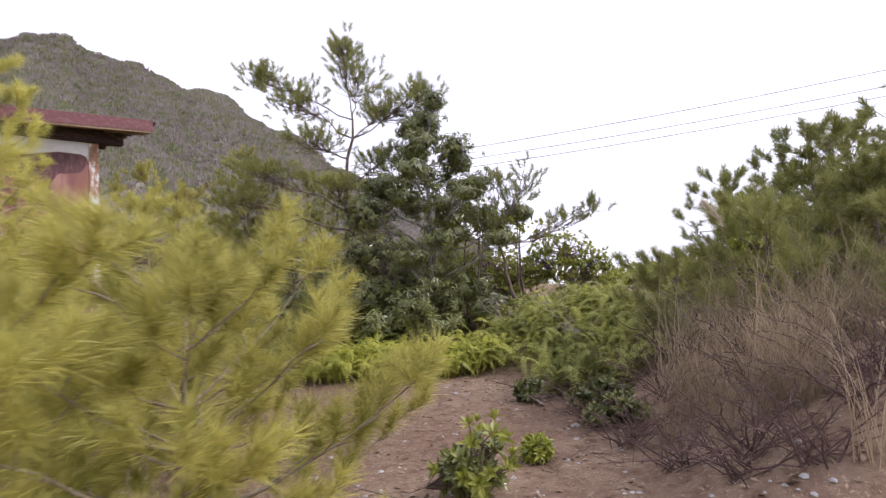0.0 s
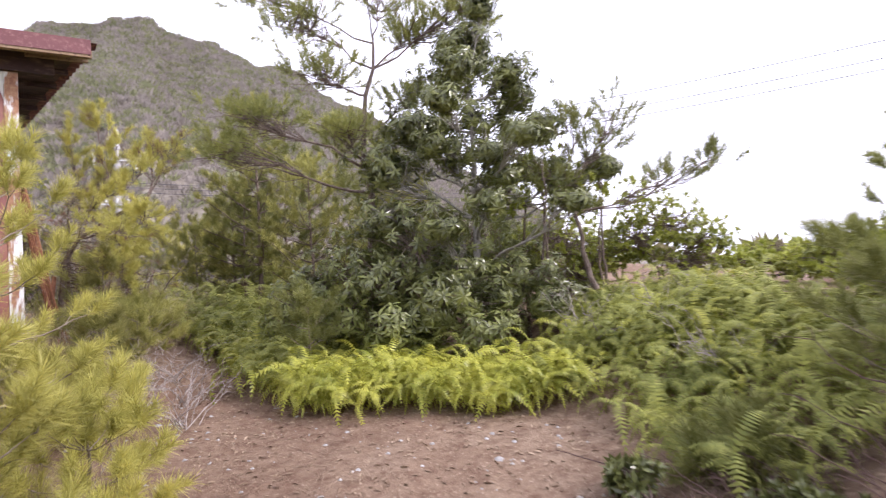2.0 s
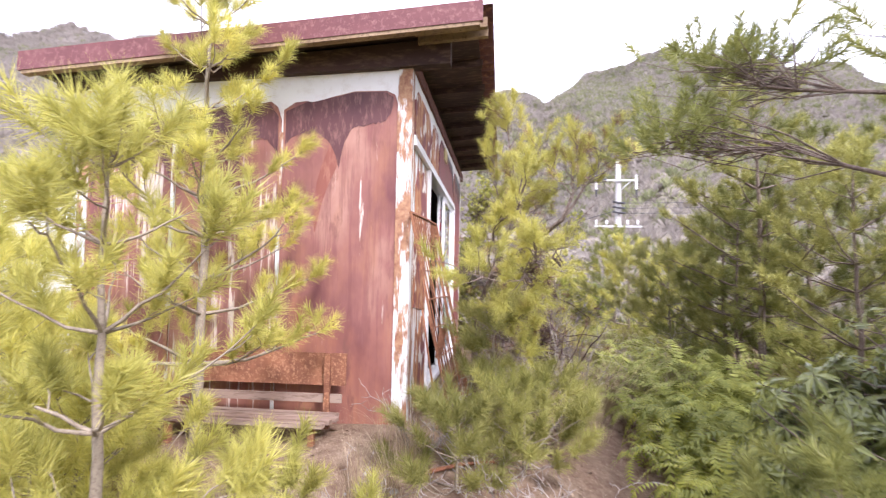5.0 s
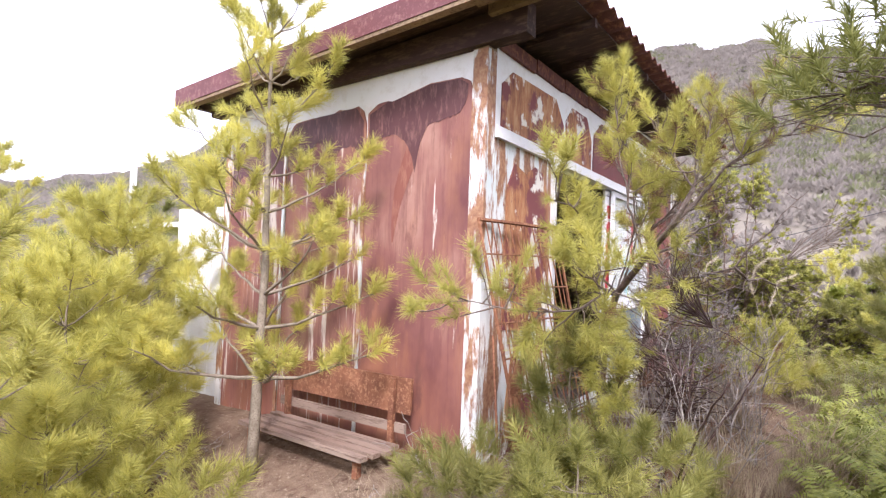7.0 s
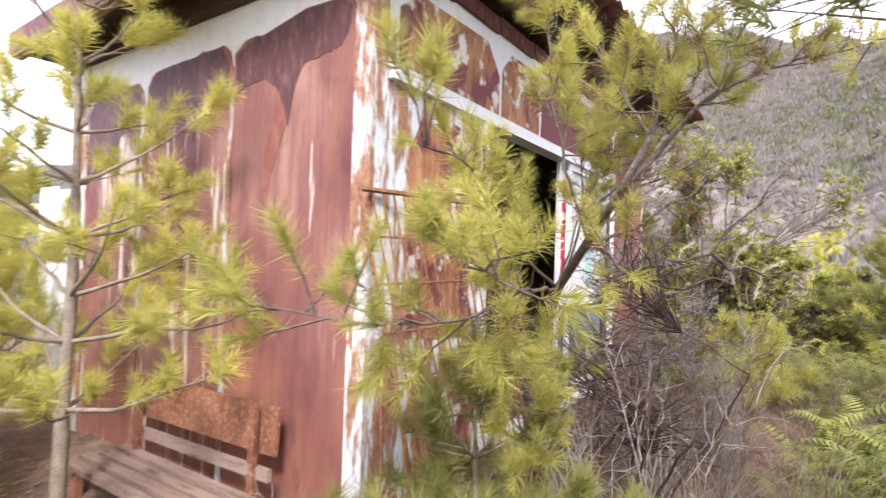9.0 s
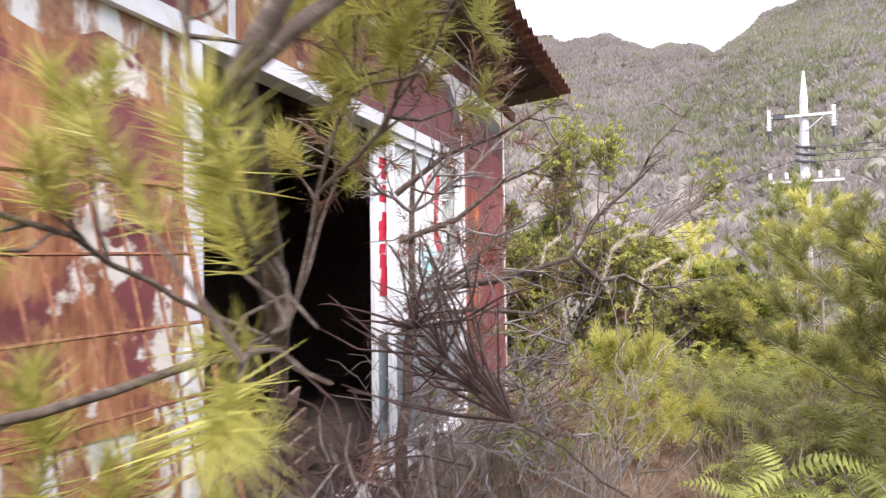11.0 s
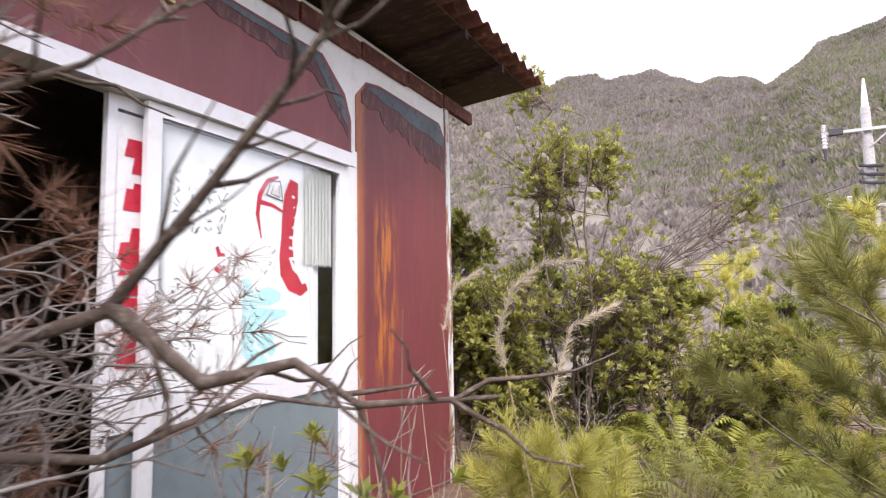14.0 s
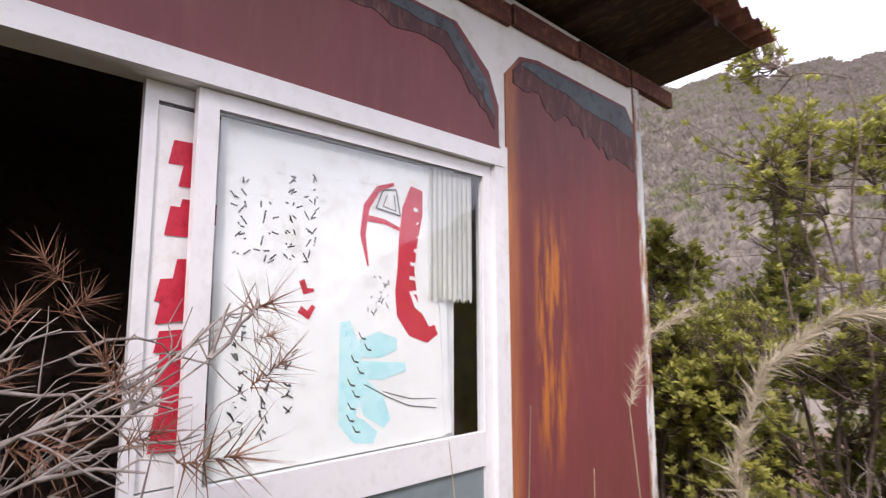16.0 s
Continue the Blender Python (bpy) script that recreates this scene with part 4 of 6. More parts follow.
for k, (px, py, ph, sp) in enumerate(((-1.05, -1.95, 1.1, 0.55), (-2.0, -1.5, 1.6, 0.65), (-2.6, -0.95, 1.9, 0.6), (0.1, -2.0, 0.6, 0.35))):
    pine("pine_tree", "bushy young pine with yellow-green needles before the hut", px, py, ph, sp, 230 + k, per=1.25, step=0.19, arms=(5, 7))
for k, (px, py, ph, sp) in enumerate(((0.85, -0.5, 0.6, 0.36), (1.02, -0.05, 0.55, 0.34), (0.45, -0.8, 0.45, 0.32))):
    pine("pine_tree", "low young pine in the dead brush at the hut's corner", px, py, ph, sp, 240 + k, M_needle_o, per=0.9, step=0.16)
pine("pine_tree", "small young pine at the hut's corner", 0.66, -0.12, 0.95, 0.34, 22, M_needle_o, step=0.2, per=0.7)
pine("pine_tree", "dark green pine with crooked trunk among ferns", 3.5, 2.25, 3.5, 1.25, 23, M_needle_o, shoot=SHOOT_FAR, bark=M_bark, first=0.25, radius=0.045, per=1.2)
pine("pine_tree", Y_PINE, 2.85, 3.35, 1.6, 1.15, 24, M_needle_o, per=1.3, step=0.22, first=0.35)
pine("pine_tree", "small pine seedling in the grass", 1.3, 3.3, 0.7, 0.3, 25, step=0.13)
pine("pine_tree", "small pine seedling in the ferns", 1.95, -1.9, 1.0, 0.35, 26, M_needle_g, step=0.18, first=0.5)
pine("pine_tree", "green pine on the bank", 2.8, -6.35, 0.8, 0.55, 27, M_needle_g, step=0.16, per=1.3)
pine("pine_tree", "green pine on the bank", 4.4, -7.35, 2.3, 1.1, 28, M_needle_g, shoot=SHOOT_FAR, bark=M_bark, step=0.22)
pine("pine_tree", "green pine on the bank", 4.3, -8.8, 3.3, 1.2, 29, M_needle_g, shoot=SHOOT_FAR, bark=M_bark, step=0.24)
pine("pine_tree", "green pine on the bank", 3.4, -8.1, 1.5, 0.9, 30, M_needle_g, shoot=SHOOT_FAR, step=0.18, per=1.2)
pine("pine_tree", Y_PINE, 3.0, 6.3, 2.0, 0.9, 33, shoot=SHOOT_FAR)
for k, (px, py, ph) in enumerate(((3.4, 4.6, 2.6), (3.9, 3.9, 2.8), (1.9, 9.6, 2.6), (3.0, 7.6, 2.9), (4.6, 5.4, 3.0), (5.4, 2.8, 3.4), (4.8, 0.6, 2.9))):
    pine("pine_tree", "yellow-green pine in the brush behind the hut" if k < 4 else "green pine in the thicket behind the ferns", px, py, ph - (1.0 if k < 2 else 0.3), 1.0, 40 + k, M_needle if k % 2 == 0 and k < 4 else M_needle_g, shoot=SHOOT_FAR, step=0.26, first=0.1)



def bough_pine(x, y, trunk, boughs, seed):
    """A pine against the wall: a crooked dark trunk and long boughs, twigs along them with green shoots, some withered.
    boughs: points on the bough, its radius, share of withered shoots."""
    rng = np.random.default_rng(seed)
    base = np.array([x, y, gz(x, y) - 0.03])
    t = thing("pine_tree", "pine with dark crooked trunk and long boughs against the hut's side", "pine tree", "young pines", at=tuple(base))
    p = [np.zeros(3)] + [np.array(q) - base for q in trunk]
    part("trunk", Geo().tube(p, [0.034 * (1 - 0.62 * k / (len(p) - 1)) for k in range(len(p))], 8), M_bark, t, smooth=True)
    wood, live, dead = Geo(), ([], []), ([], [])
    for pts, r0, withered in boughs:
        q = [np.array(v) - base for v in pts]
        line = []
        for a, b in zip(q, q[1:]):
            line += list(wander(a, b, 4, 0.12, rng))[:-1]
        line.append(q[-1])
        n = len(line)
        wood.tube(line, [0.7 * r0 * (1 - 0.8 * k / (n - 1)) for k in range(n)], 6, False)
        for k in range(2, n):
            seg = line[k] - line[k - 1]
            d = seg / (np.linalg.norm(seg) + 1e-9)
            for w in range(rng.integers(1, 4) if k > n * 0.3 else 0):
                s = d * rng.uniform(0.3, 0.9) + rng.normal(0, 0.55, 3) + np.array([0, 0, 0.35])
                s /= np.linalg.norm(s)
                l = rng.uniform(0.06, 0.24)
                a = line[k - 1] + seg * rng.uniform(0, 1)
                b = wander(a, a + s * l, 3, 0.16, rng)
                wood.tube(b, [0.0045, 0.0038, 0.003, 0.0022], 4, False)
                if rng.uniform() < 0.2:
                    continue
                for v in range(3):
                    pick = dead if rng.uniform() < withered else live
                    pick[0].append(b[3 if v else 2])
                    pick[1].append(s + rng.normal(0, 0.35, 3) + np.array([0, 0, 0.45]))
        live[0].append(line[-1])
        live[1].append(line[-1] - line[-3])
    bw = tagged(part("branchwork", wood, M_bark, t, "dark thin boughs", True), kind="stuff")
    part("foliage", Geo().many(*SHOOT, aim(live[0], live[1], rng.uniform(0.6, 1.0, len(live[0])), rng)), M_needle, bw)
    if dead[0]:
        part("foliage", Geo().many(*SHOOT_DEAD, aim(dead[0], dead[1], rng.uniform(0.8, 1.3, len(dead[0])), rng)), M_needle_dead, bw, "withered brown needles")


bough_pine(0.46, 0.99, [(0.47, 0.96, 0.35), (0.5, 0.92, 0.75), (0.62, 0.78, 1.02), (0.9, 0.4, 1.25), (1.14, 0.05, 1.43), (1.22, 0.1, 1.62)], [
    ([(1.14, 0.05, 1.43), (1.3, 0.2, 1.66), (1.48, 0.5, 1.9), (1.7, 0.9, 2.08), (1.95, 1.2, 2.2)], 0.017, 0.25),
    ([(1.14, 0.05, 1.43), (1.22, 0.1, 1.62), (1.25, 0.2, 1.85), (1.3, 0.3, 2.15)], 0.014, 0.35),
    ([(1.22, 0.1, 1.62), (1.1, 0.2, 1.8), (0.95, 0.3, 2.05)], 0.010, 0.3),
    ([(1.3, 0.2, 1.66), (1.42, 0.25, 1.8), (1.5, 0.3, 2.1)], 0.010, 0.5),
    ([(0.9, 0.4, 1.25), (0.85, 0.3, 1.5), (0.8, 0.25, 1.75), (0.75, 0.3, 2.05), (0.72, 0.3, 2.3)], 0.012, 0.1),
    ([(0.62, 0.78, 1.02), (0.74, 0.3, 1.04), (0.86, -0.2, 1.05), (0.82, -0.55, 0.97), (0.6, -0.85, 0.98), (0.42, -1.0, 1.0)], 0.014, 0.05),
    ([(0.86, -0.2, 1.05), (0.92, -0.5, 1.1), (0.86, -0.75, 1.2)], 0.009, 0.0),
    ([(0.62, 0.78, 1.02), (0.6, 0.4, 1.2), (0.64, 0.0, 1.36), (0.8, -0.45, 1.44), (0.8, -0.75, 1.46)], 0.012, 0.0),
    ([(0.5, 0.92, 0.75), (0.62, 0.5, 0.72), (0.75, 0.1, 0.75), (0.82, -0.2, 0.7)], 0.010, 0.1),
    ([(0.5, 0.92, 0.75), (0.7, 0.6, 0.5), (0.85, 0.2, 0.45), (0.9, -0.15, 0.5)], 0.009, 0.1),
    ([(0.9, 0.4, 1.25), (1.05, 0.25, 1.15), (1.18, 0.0, 1.12)], 0.009, 0.15),
    ([(0.62, 0.78, 1.02), (0.75, 0.76, 1.4), (0.9, 0.7, 1.75), (1.0, 0.6, 2.1)], 0.012, 0.25),
    ([(0.75, 0.76, 1.4), (0.95, 0.75, 1.55), (1.15, 0.65, 1.75), (1.3, 0.6, 2.0)], 0.009, 0.4),
    ([(0.62, 0.78, 1.02), (0.68, 0.95, 1.45), (0.62, 1.0, 1.9), (0.6, 0.95, 2.3)], 0.011, 0.15)], 221)

# tall pine with flat pads of needles, and the crooked one
crowned("tall_pine", "tall thin pine with reddish trunk and open crown", "pine tree", 3.15, -1.3, 3.9,
        [(0.3, 0.0, 4.6, 0.5, 0.4), (-0.55, 0.55, 4.15, 0.55, 0.35), (-0.9, 0.9, 4.5, 0.4, 0.3), (0.55, -0.3, 4.0, 0.55, 0.35), (-0.35, 0.4, 3.5, 0.6, 0.25), (-1.0, 0.9, 3.0, 0.6, 0.2), (0.1, 0.1, 5.0, 0.3, 0.35), (0.9, -0.8, 4.2, 0.45, 0.35), (-1.2, 1.1, 2.6, 0.5, 0.2), (0.6, -0.2, 3.2, 0.5, 0.25), (-0.4, -0.2, 2.7, 0.45, 0.2)],
        51, SHOOT_FAR, M_needle_g, M_bark, 0.06, 85, 0.9, lean=(0.2, 0.05), shell=0.2)
crowned("crooked_pine", "thin crooked pine with bare dark trunk", "pine tree", 4.56, -3.5, 1.35,
        [(0.1, 0.1, 1.75, 0.35, 0.3), (0.55, -0.5, 1.45, 0.4, 0.16), (-0.4, 0.35, 1.5, 0.35, 0.2), (0.2, -0.1, 2.1, 0.3, 0.25), (0.9, -0.8, 1.6, 0.25, 0.15), (-0.2, 0.2, 2.05, 0.28, 0.2), (-0.1, 0.25, 1.15, 0.3, 0.15)],
        52, SHOOT_FAR, M_needle_g, M_bark, 0.042, 26, 0.9, lean=(-0.25, 0.25), shell=0.25)
for k, (px, py, hh) in enumerate(((4.3, -2.95, 1.7), (4.55, -2.5, 1.9), (5.3, -3.1, 1.6))):
    crowned("thin_tree", "thin bare-stemmed tree with sparse leaves", "tree", px, py, hh, [(0.1, 0.1, hh, 0.3, 0.35), (-0.25, 0.2, hh * 0.8, 0.3, 0.2), (0.3, -0.25, hh * 0.85, 0.3, 0.25)],
            54 + k, SPRIG, M_leaf_y, M_bark, 0.022, 34, 0.6, "thin trees behind the ferns", stems=2)

# glossy broadleaf tree and the shrubs under it
rb = np.random.default_rng(8)
blobs = [(0.05, 0.1, 3.35, 0.33, 0.34), (-0.1, 0.15, 2.95, 0.5, 0.32), (0.28, -0.25, 2.9, 0.42, 0.3), (-0.4, 0.45, 2.5, 0.42, 0.3), (0.5, -0.45, 2.45, 0.42, 0.32), (0.05, 0.0, 2.55, 0.45, 0.3),
         (-0.55, 0.55, 2.05, 0.5, 0.28), (0.65, -0.5, 1.9, 0.4, 0.3), (-0.15, -0.35, 2.1, 0.4, 0.26), (-0.6, 0.4, 1.5, 0.5, 0.3), (-0.3, -0.5, 1.6, 0.4, 0.25), (0.25, 0.5, 2.2, 0.4, 0.3)]
blobs = [(x * 1.2, y * 1.2, z * 1.04, r * 1.05, q * 1.05) for x, y, z, r, q in blobs]
blobs = [(x, y, z, r * 1.12, q * 1.1) for x, y, z, r, q in blobs] + [(x + rb.normal(0, r), y + rb.normal(0, r), z + rb.normal(0, q), r * rb.uniform(0.5, 0.9), q * rb.uniform(0.45, 0.8)) for x, y, z, r, q in blobs for _ in range(2)]
crowned("broadleaf_tree", "evergreen tree with dense glossy dark leaves", "tree", 3.72, -2.45, 3.1, blobs, 60, ROSETTE, M_leaf, M_bark_grey, 0.055, 66, 0.25, shell=0.15)
for k, (px, py, r, h) in enumerate(((2.75, -1.95, 0.6, 1.0), (3.3, -2.6, 0.65, 0.9), (2.9, -1.2, 0.6, 1.2), (3.9, -3.0, 0.5, 0.7), (3.05, -2.2, 0.6, 1.4), (2.5, -0.9, 0.45, 0.9), (3.5, -1.7, 0.7, 1.5), (3.9, -2.3, 0.6, 1.2))):
    crowned("evergreen_shrub", "glossy dark evergreen shrub under the trees", "shrub", px, py, h * 0.7, [(0, 0, h, r, h * 0.42), (r * 0.6, -r * 0.4, h * 0.7, r * 0.7, h * 0.35), (-r * 0.5, r * 0.3, h * 0.75, r * 0.7, h * 0.35), (-r * 0.2, -r * 0.7, h * 0.6, r * 0.6, h * 0.3)],
            62 + k, ROSETTE, M_leaf, M_bark, 0.02, 60, 0.2, "shrubs under the broadleaf tree", stems=2)
for k, (px, py, r, h, m) in enumerate(((6.4, -3.4, 0.55, 1.0, M_leaf_y), (7.2, -4.6, 0.6, 0.45, M_leaf_y), (6.0, -5.6, 0.5, 0.6, M_leaf_y), (5.6, -7.9, 0.8, 1.7, M_leaf_y), (5.6, -2.2, 0.7, 0.9, M_leaf_y), (5.2, -1.1, 0.7, 1.0, M_leaf), (6.4, -1.6, 0.8, 1.0, M_leaf_y), (5.0, -6.2, 0.6, 0.7, M_leaf_y))):
    crowned("bush", "bright green bush at the clearing's far edge", "bush", px, py, h * 0.6, [(0, 0, h, r, h * 0.4), (r * 0.8, -r * 0.5, h * 0.75, r * 0.8, h * 0.35), (-r * 0.7, r * 0.5, h * 0.8, r * 0.8, h * 0.35), (0.1, -0.2, h * 0.45, r, h * 0.3)],
            72 + k, SPRIG_FAR if m is M_leaf_y else SHOOT_FAR, m, M_bark, 0.025, 130, 0.5, "bushes at the far edge", stems=3)
# tall yellow-green bush past the hut and its neighbours
for k, (px, py, h, r, m) in enumerate(((0.5, 6.9, 3.9, 1.05, M_leaf_b), (-0.55, 6.4, 2.6, 0.7, M_leaf_b), (-0.1, 7.8, 2.6, 0.9, M_leaf_y), (1.3, 7.6, 2.0, 0.8, M_leaf_b), (-1.2, 7.2, 2.9, 0.8, M_leaf_y), (2.2, 8.3, 1.8, 0.8, M_leaf_y))):
    bl = [(0, 0, h * 0.92, r * 0.35, h * 0.09), (0.05, 0, h * 0.76, r * 0.6, h * 0.12), (r * 0.6, -0.2, h * 0.62, r * 0.6, h * 0.12), (-r * 0.5, 0.2, h * 0.6, r * 0.6, h * 0.13), (r * 0.2, -0.4, h * 0.45, r * 0.8, h * 0.14), (-r * 0.5, -0.3, h * 0.35, r * 0.7, h * 0.14), (r * 0.7, 0.2, h * 0.35, r * 0.6, h * 0.12)]
    rq = np.random.default_rng(400 + k)
    bl = [(x + rq.normal(0, 0.7 * q), y + rq.normal(0, 0.7 * q), z + rq.uniform(-1.3, 0.6) * w, q * rq.uniform(0.5, 0.95), w * rq.uniform(0.7, 1.4)) for x, y, z, q, w in bl for _ in range(4)]
    crowned("tall_bush", "tall slender bush with small yellow-green leaves", "bush", px, py, h * 0.85, bl, 82 + k, SPRIG_S, m, M_bark, 0.024, 92, 1.1, "bushes past the hut", stems=5, shell=0.1, twig=0.0038)
# brush left of and behind the hut
for k, (px, py, h) in enumerate(((-4.6, 0.2, 2.2), (-5.6, 2.0, 2.6), (-4.2, 3.2, 2.0), (-6.8, -0.6, 2.9), (-7.5, 3.0, 3.2), (-4.4, -1.6, 1.6), (-5.5, -3.2, 2.0), (-4.2, -5.2, 1.8))):
    pine("pine_tree", "pine in the brush beside the hut", px, py, h, 1.0, 95 + k, M_needle if k % 2 else M_needle_g, shoot=SHOOT_FAR, step=0.26)
# thicket between the hut's side and the ferns
for k, (px, py, ph, sp) in enumerate(((3.5, 3.3, 2.4, 0.9), (3.4, 2.6, 2.2, 0.9), (3.9, 1.3, 2.6, 1.1), (4.2, 2.6, 3.0, 1.2), (4.4, -0.3, 2.3, 1.0))):
    pine("pine_tree", "olive-green pine in the thicket behind the ferns", px, py, ph, sp, 130 + k, M_needle_o if k % 2 == 0 else M_needle_g, shoot=SHOOT_FAR, step=0.27, first=0.1, bark=M_bark)
for k, (px, py, ph, sp) in enumerate(((-0.35, -1.75, 0.7, 0.4), (-1.2, -2.0, 0.9, 0.5), (-2.0, -1.2, 1.1, 0.5), (-0.2, -3.5, 0.6, 0.4), (-2.1, -3.9, 1.2, 0.6), (-3.3, -0.6, 1.8, 0.8), (-3.4, -5.0, 1.5, 0.7))):
    pine("pine_tree", "low young pine in the dry grass before the hut", px, py, ph, sp, 150 + k, step=0.16, per=1.2)
# growth along the top of the bank
for k, (px, py, ph, sp) in enumerate(((3.6, -7.0, 1.3, 0.7), (4.8, -7.15, 2.0, 0.9), (5.2, -6.3, 1.9, 0.9), (5.8, -7.6, 2.7, 1.1), (3.3, -7.55, 1.1, 0.6))):
    pine("pine_tree", "olive-green pine on top of the bank", px, py, ph, sp, 170 + k, M_needle_g, shoot=SHOOT_FAR, step=0.2, first=0.1, bark=M_bark)
for k, (px, py, h, r) in enumerate(((4.1, -6.75, 1.5, 0.5), (4.5, -7.7, 1.9, 0.6), (2.9, -7.0, 0.8, 0.45))):
    crowned("bank_bush", "open twiggy bush with small leaves on the bank", "bush", px, py, h * 0.8, [(0, 0, h * 0.9, r * 0.6, h * 0.2), (r * 0.5, 0.1, h * 0.65, r * 0.7, h * 0.2), (-r * 0.5, -0.1, h * 0.6, r * 0.7, h * 0.2), (0, 0.2, h * 0.35, r, h * 0.2)],
            180 + k, SPRIG, M_leaf_y, M_bark, 0.02, 70, 0.6, "bushes on the bank", stems=3, shell=0.15)

# leafless shrub with dark twigs beside the hut's doors
crowned("bare_shrub", "leafless shrub of thin dark tangled twigs", "shrub", 0.85, 0.75, 0.8, [(0, 0, 0.9, 0.4, 0.3), (0.25, -0.2, 0.7, 0.35, 0.3), (-0.2, 0.25, 0.75, 0.35, 0.3), (0.1, 0.15, 1.2, 0.3, 0.3), (0.2, 0.2, 0.45, 0.4, 0.25)],
        210, None, M_leaf, M_dead_b, 0.014, 95, 0.5, stems=5, twig=0.0028, shell=0.2)


# ---- ferns, grass, twigs and litter ----
def inside(x, y, poly):
    c = np.zeros(x.shape, bool)
    j = len(poly) - 1
    for i in range(len(poly)):
        (xi, yi), (xj, yj) = poly[i], poly[j]
        c ^= ((yi > y) != (yj > y)) & (x < (xj - xi) * (y - yi) / (yj - yi + 1e-12) + xi)
        j = i
    return c


def sow(poly, n, seed):
    r = np.random.default_rng(seed)
    lo, hi = np.min(poly, 0), np.max(poly, 0)
    x, y = r.uniform(lo[0], hi[0], n * 3), r.uniform(lo[1], hi[1], n * 3)
    ok = inside(x, y, poly)
    return x[ok][:n], y[ok][:n], r


def ferns(name, label, material, poly, n, seed, size=(0.7, 1.2), lift=0.0):
    x, y, r = sow(poly, n, seed)
    x, y = x + r.normal(0, 0.12, len(x)), y + r.normal(0, 0.12, len(x))
    z = ground_z(x, y) - 0.02 + lift * r.uniform(0, 1, len(x))
    g = Geo()
    which = r.integers(0, len(FERNS), len(x))
    for k, f in enumerate(FERNS):
        m = which == k
        d = np.stack([r.normal(0, 0.4, m.sum()), r.normal(0, 0.4, m.sum()), np.ones(m.sum())], 1)
        g.many(*f, aim(np.stack([x[m], y[m], z[m]], 1), d, r.uniform(*size, m.sum()), r))
    return solid(name, g, material, label, "ferns", "stuff")


FRONT = [(1.55, -2.35), (1.85, -2.75), (2.35, -3.35), (2.95, -4.1), (3.3, -3.8), (2.9, -3.1), (2.3, -2.3), (1.75, -1.8)]
ferns("fern_bank", "bright yellow-green ferns along the clearing's edge", M_fern, FRONT, 720, 1, (0.45, 1.0), 0.16)
ferns("fern_bank", "yellow-green ferns on the terrace behind the clearing", M_fern, [(3.0, -4.2), (3.8, -4.9), (5.6, -4.6), (6.2, -3.4), (5.0, -2.9), (3.3, -3.4)], 330, 2, (0.45, 0.85), 0.06)
ferns("fern_bank", "deep green ferns on the terrace behind the clearing", M_fern_d, [(2.9, -4.3), (3.8, -5.1), (5.0, -4.9), (5.2, -3.6), (3.4, -3.5)], 330, 15, (0.6, 1.05), 0.08)
ferns("fern_bank", "deep green ferns beside the track", M_fern_d, [(1.6, -1.9), (2.3, -2.3), (3.2, -2.9), (3.4, -0.4), (3.2, 1.6), (2.3, 1.9), (1.95, 0.4)], 360, 3, (0.8, 1.4), 0.2)
ferns("fern_bank", "yellow-green ferns beside the track", M_fern, [(1.5, -1.7), (2.2, -2.1), (2.7, -0.8), (3.0, 1.4), (2.3, 1.6), (1.9, 0.2)], 260, 13, (0.6, 1.15), 0.15)
ferns("fern_bank", "yellow-green ferns low on the bank", M_fern, [(2.6, -5.4), (3.2, -4.5), (4.2, -4.9), (3.6, -5.8)], 90, 14, (0.5, 0.9), 0.08)
ferns("fern_bank", "deep green ferns on the bank's slope", M_fern_d, [(1.9, -5.6), (3.0, -4.5), (4.2, -4.9), (4.0, -6.0), (2.6, -6.2)], 420, 4, (0.55, 1.0), 0.08)
ferns("fern_bank", "green ferns among the brush past the hut", M_fern, [(1.0, 3.9), (3.2, 3.0), (4.5, 5.5), (2.0, 7.0), (0.9, 5.5)], 330, 5, (0.8, 1.3), 0.15)
ferns("fern_bank", "deep green ferns in the thicket", M_fern_d, [(3.4, 1.0), (6, -1.5), (7, 2), (4.5, 5)], 300, 6, (1.0, 1.6), 0.3)

ferns("fern_bank", "deep green ferns in the grass past the hut's side", M_fern_d, [(1.75, 0.9), (2.3, 0.2), (3.0, 1.4), (2.9, 3.0), (2.1, 3.2), (1.8, 2.2)], 230, 16, (0.75, 1.2), 0.1)

TUFT = blade_pattern(1, 60, 0.8, 0.5, 0.006, 0.4)
TUFT2 = blade_pattern(2, 44, 1.0, 0.4, 0.0055, 0.6)


def grass(name, label, spots, pattern, seed, size=(0.7, 1.2)):
    for k, (x, y) in enumerate(spots):
        r = np.random.default_rng(seed + k)
        n = 5
        xs, ys = x + r.normal(0, 0.14, n), y + r.normal(0, 0.14, n)
        p = np.stack([xs, ys, ground_z(xs, ys) - 0.02], 1)
        d = np.stack([r.normal(0, 0.15, n), r.normal(0, 0.15, n), np.ones(n)], 1)
        solid(name, Geo().many(*pattern, aim(p, d, r.uniform(*size, n), r)), M_grass, label, "dry grass", group="dry grass tufts")


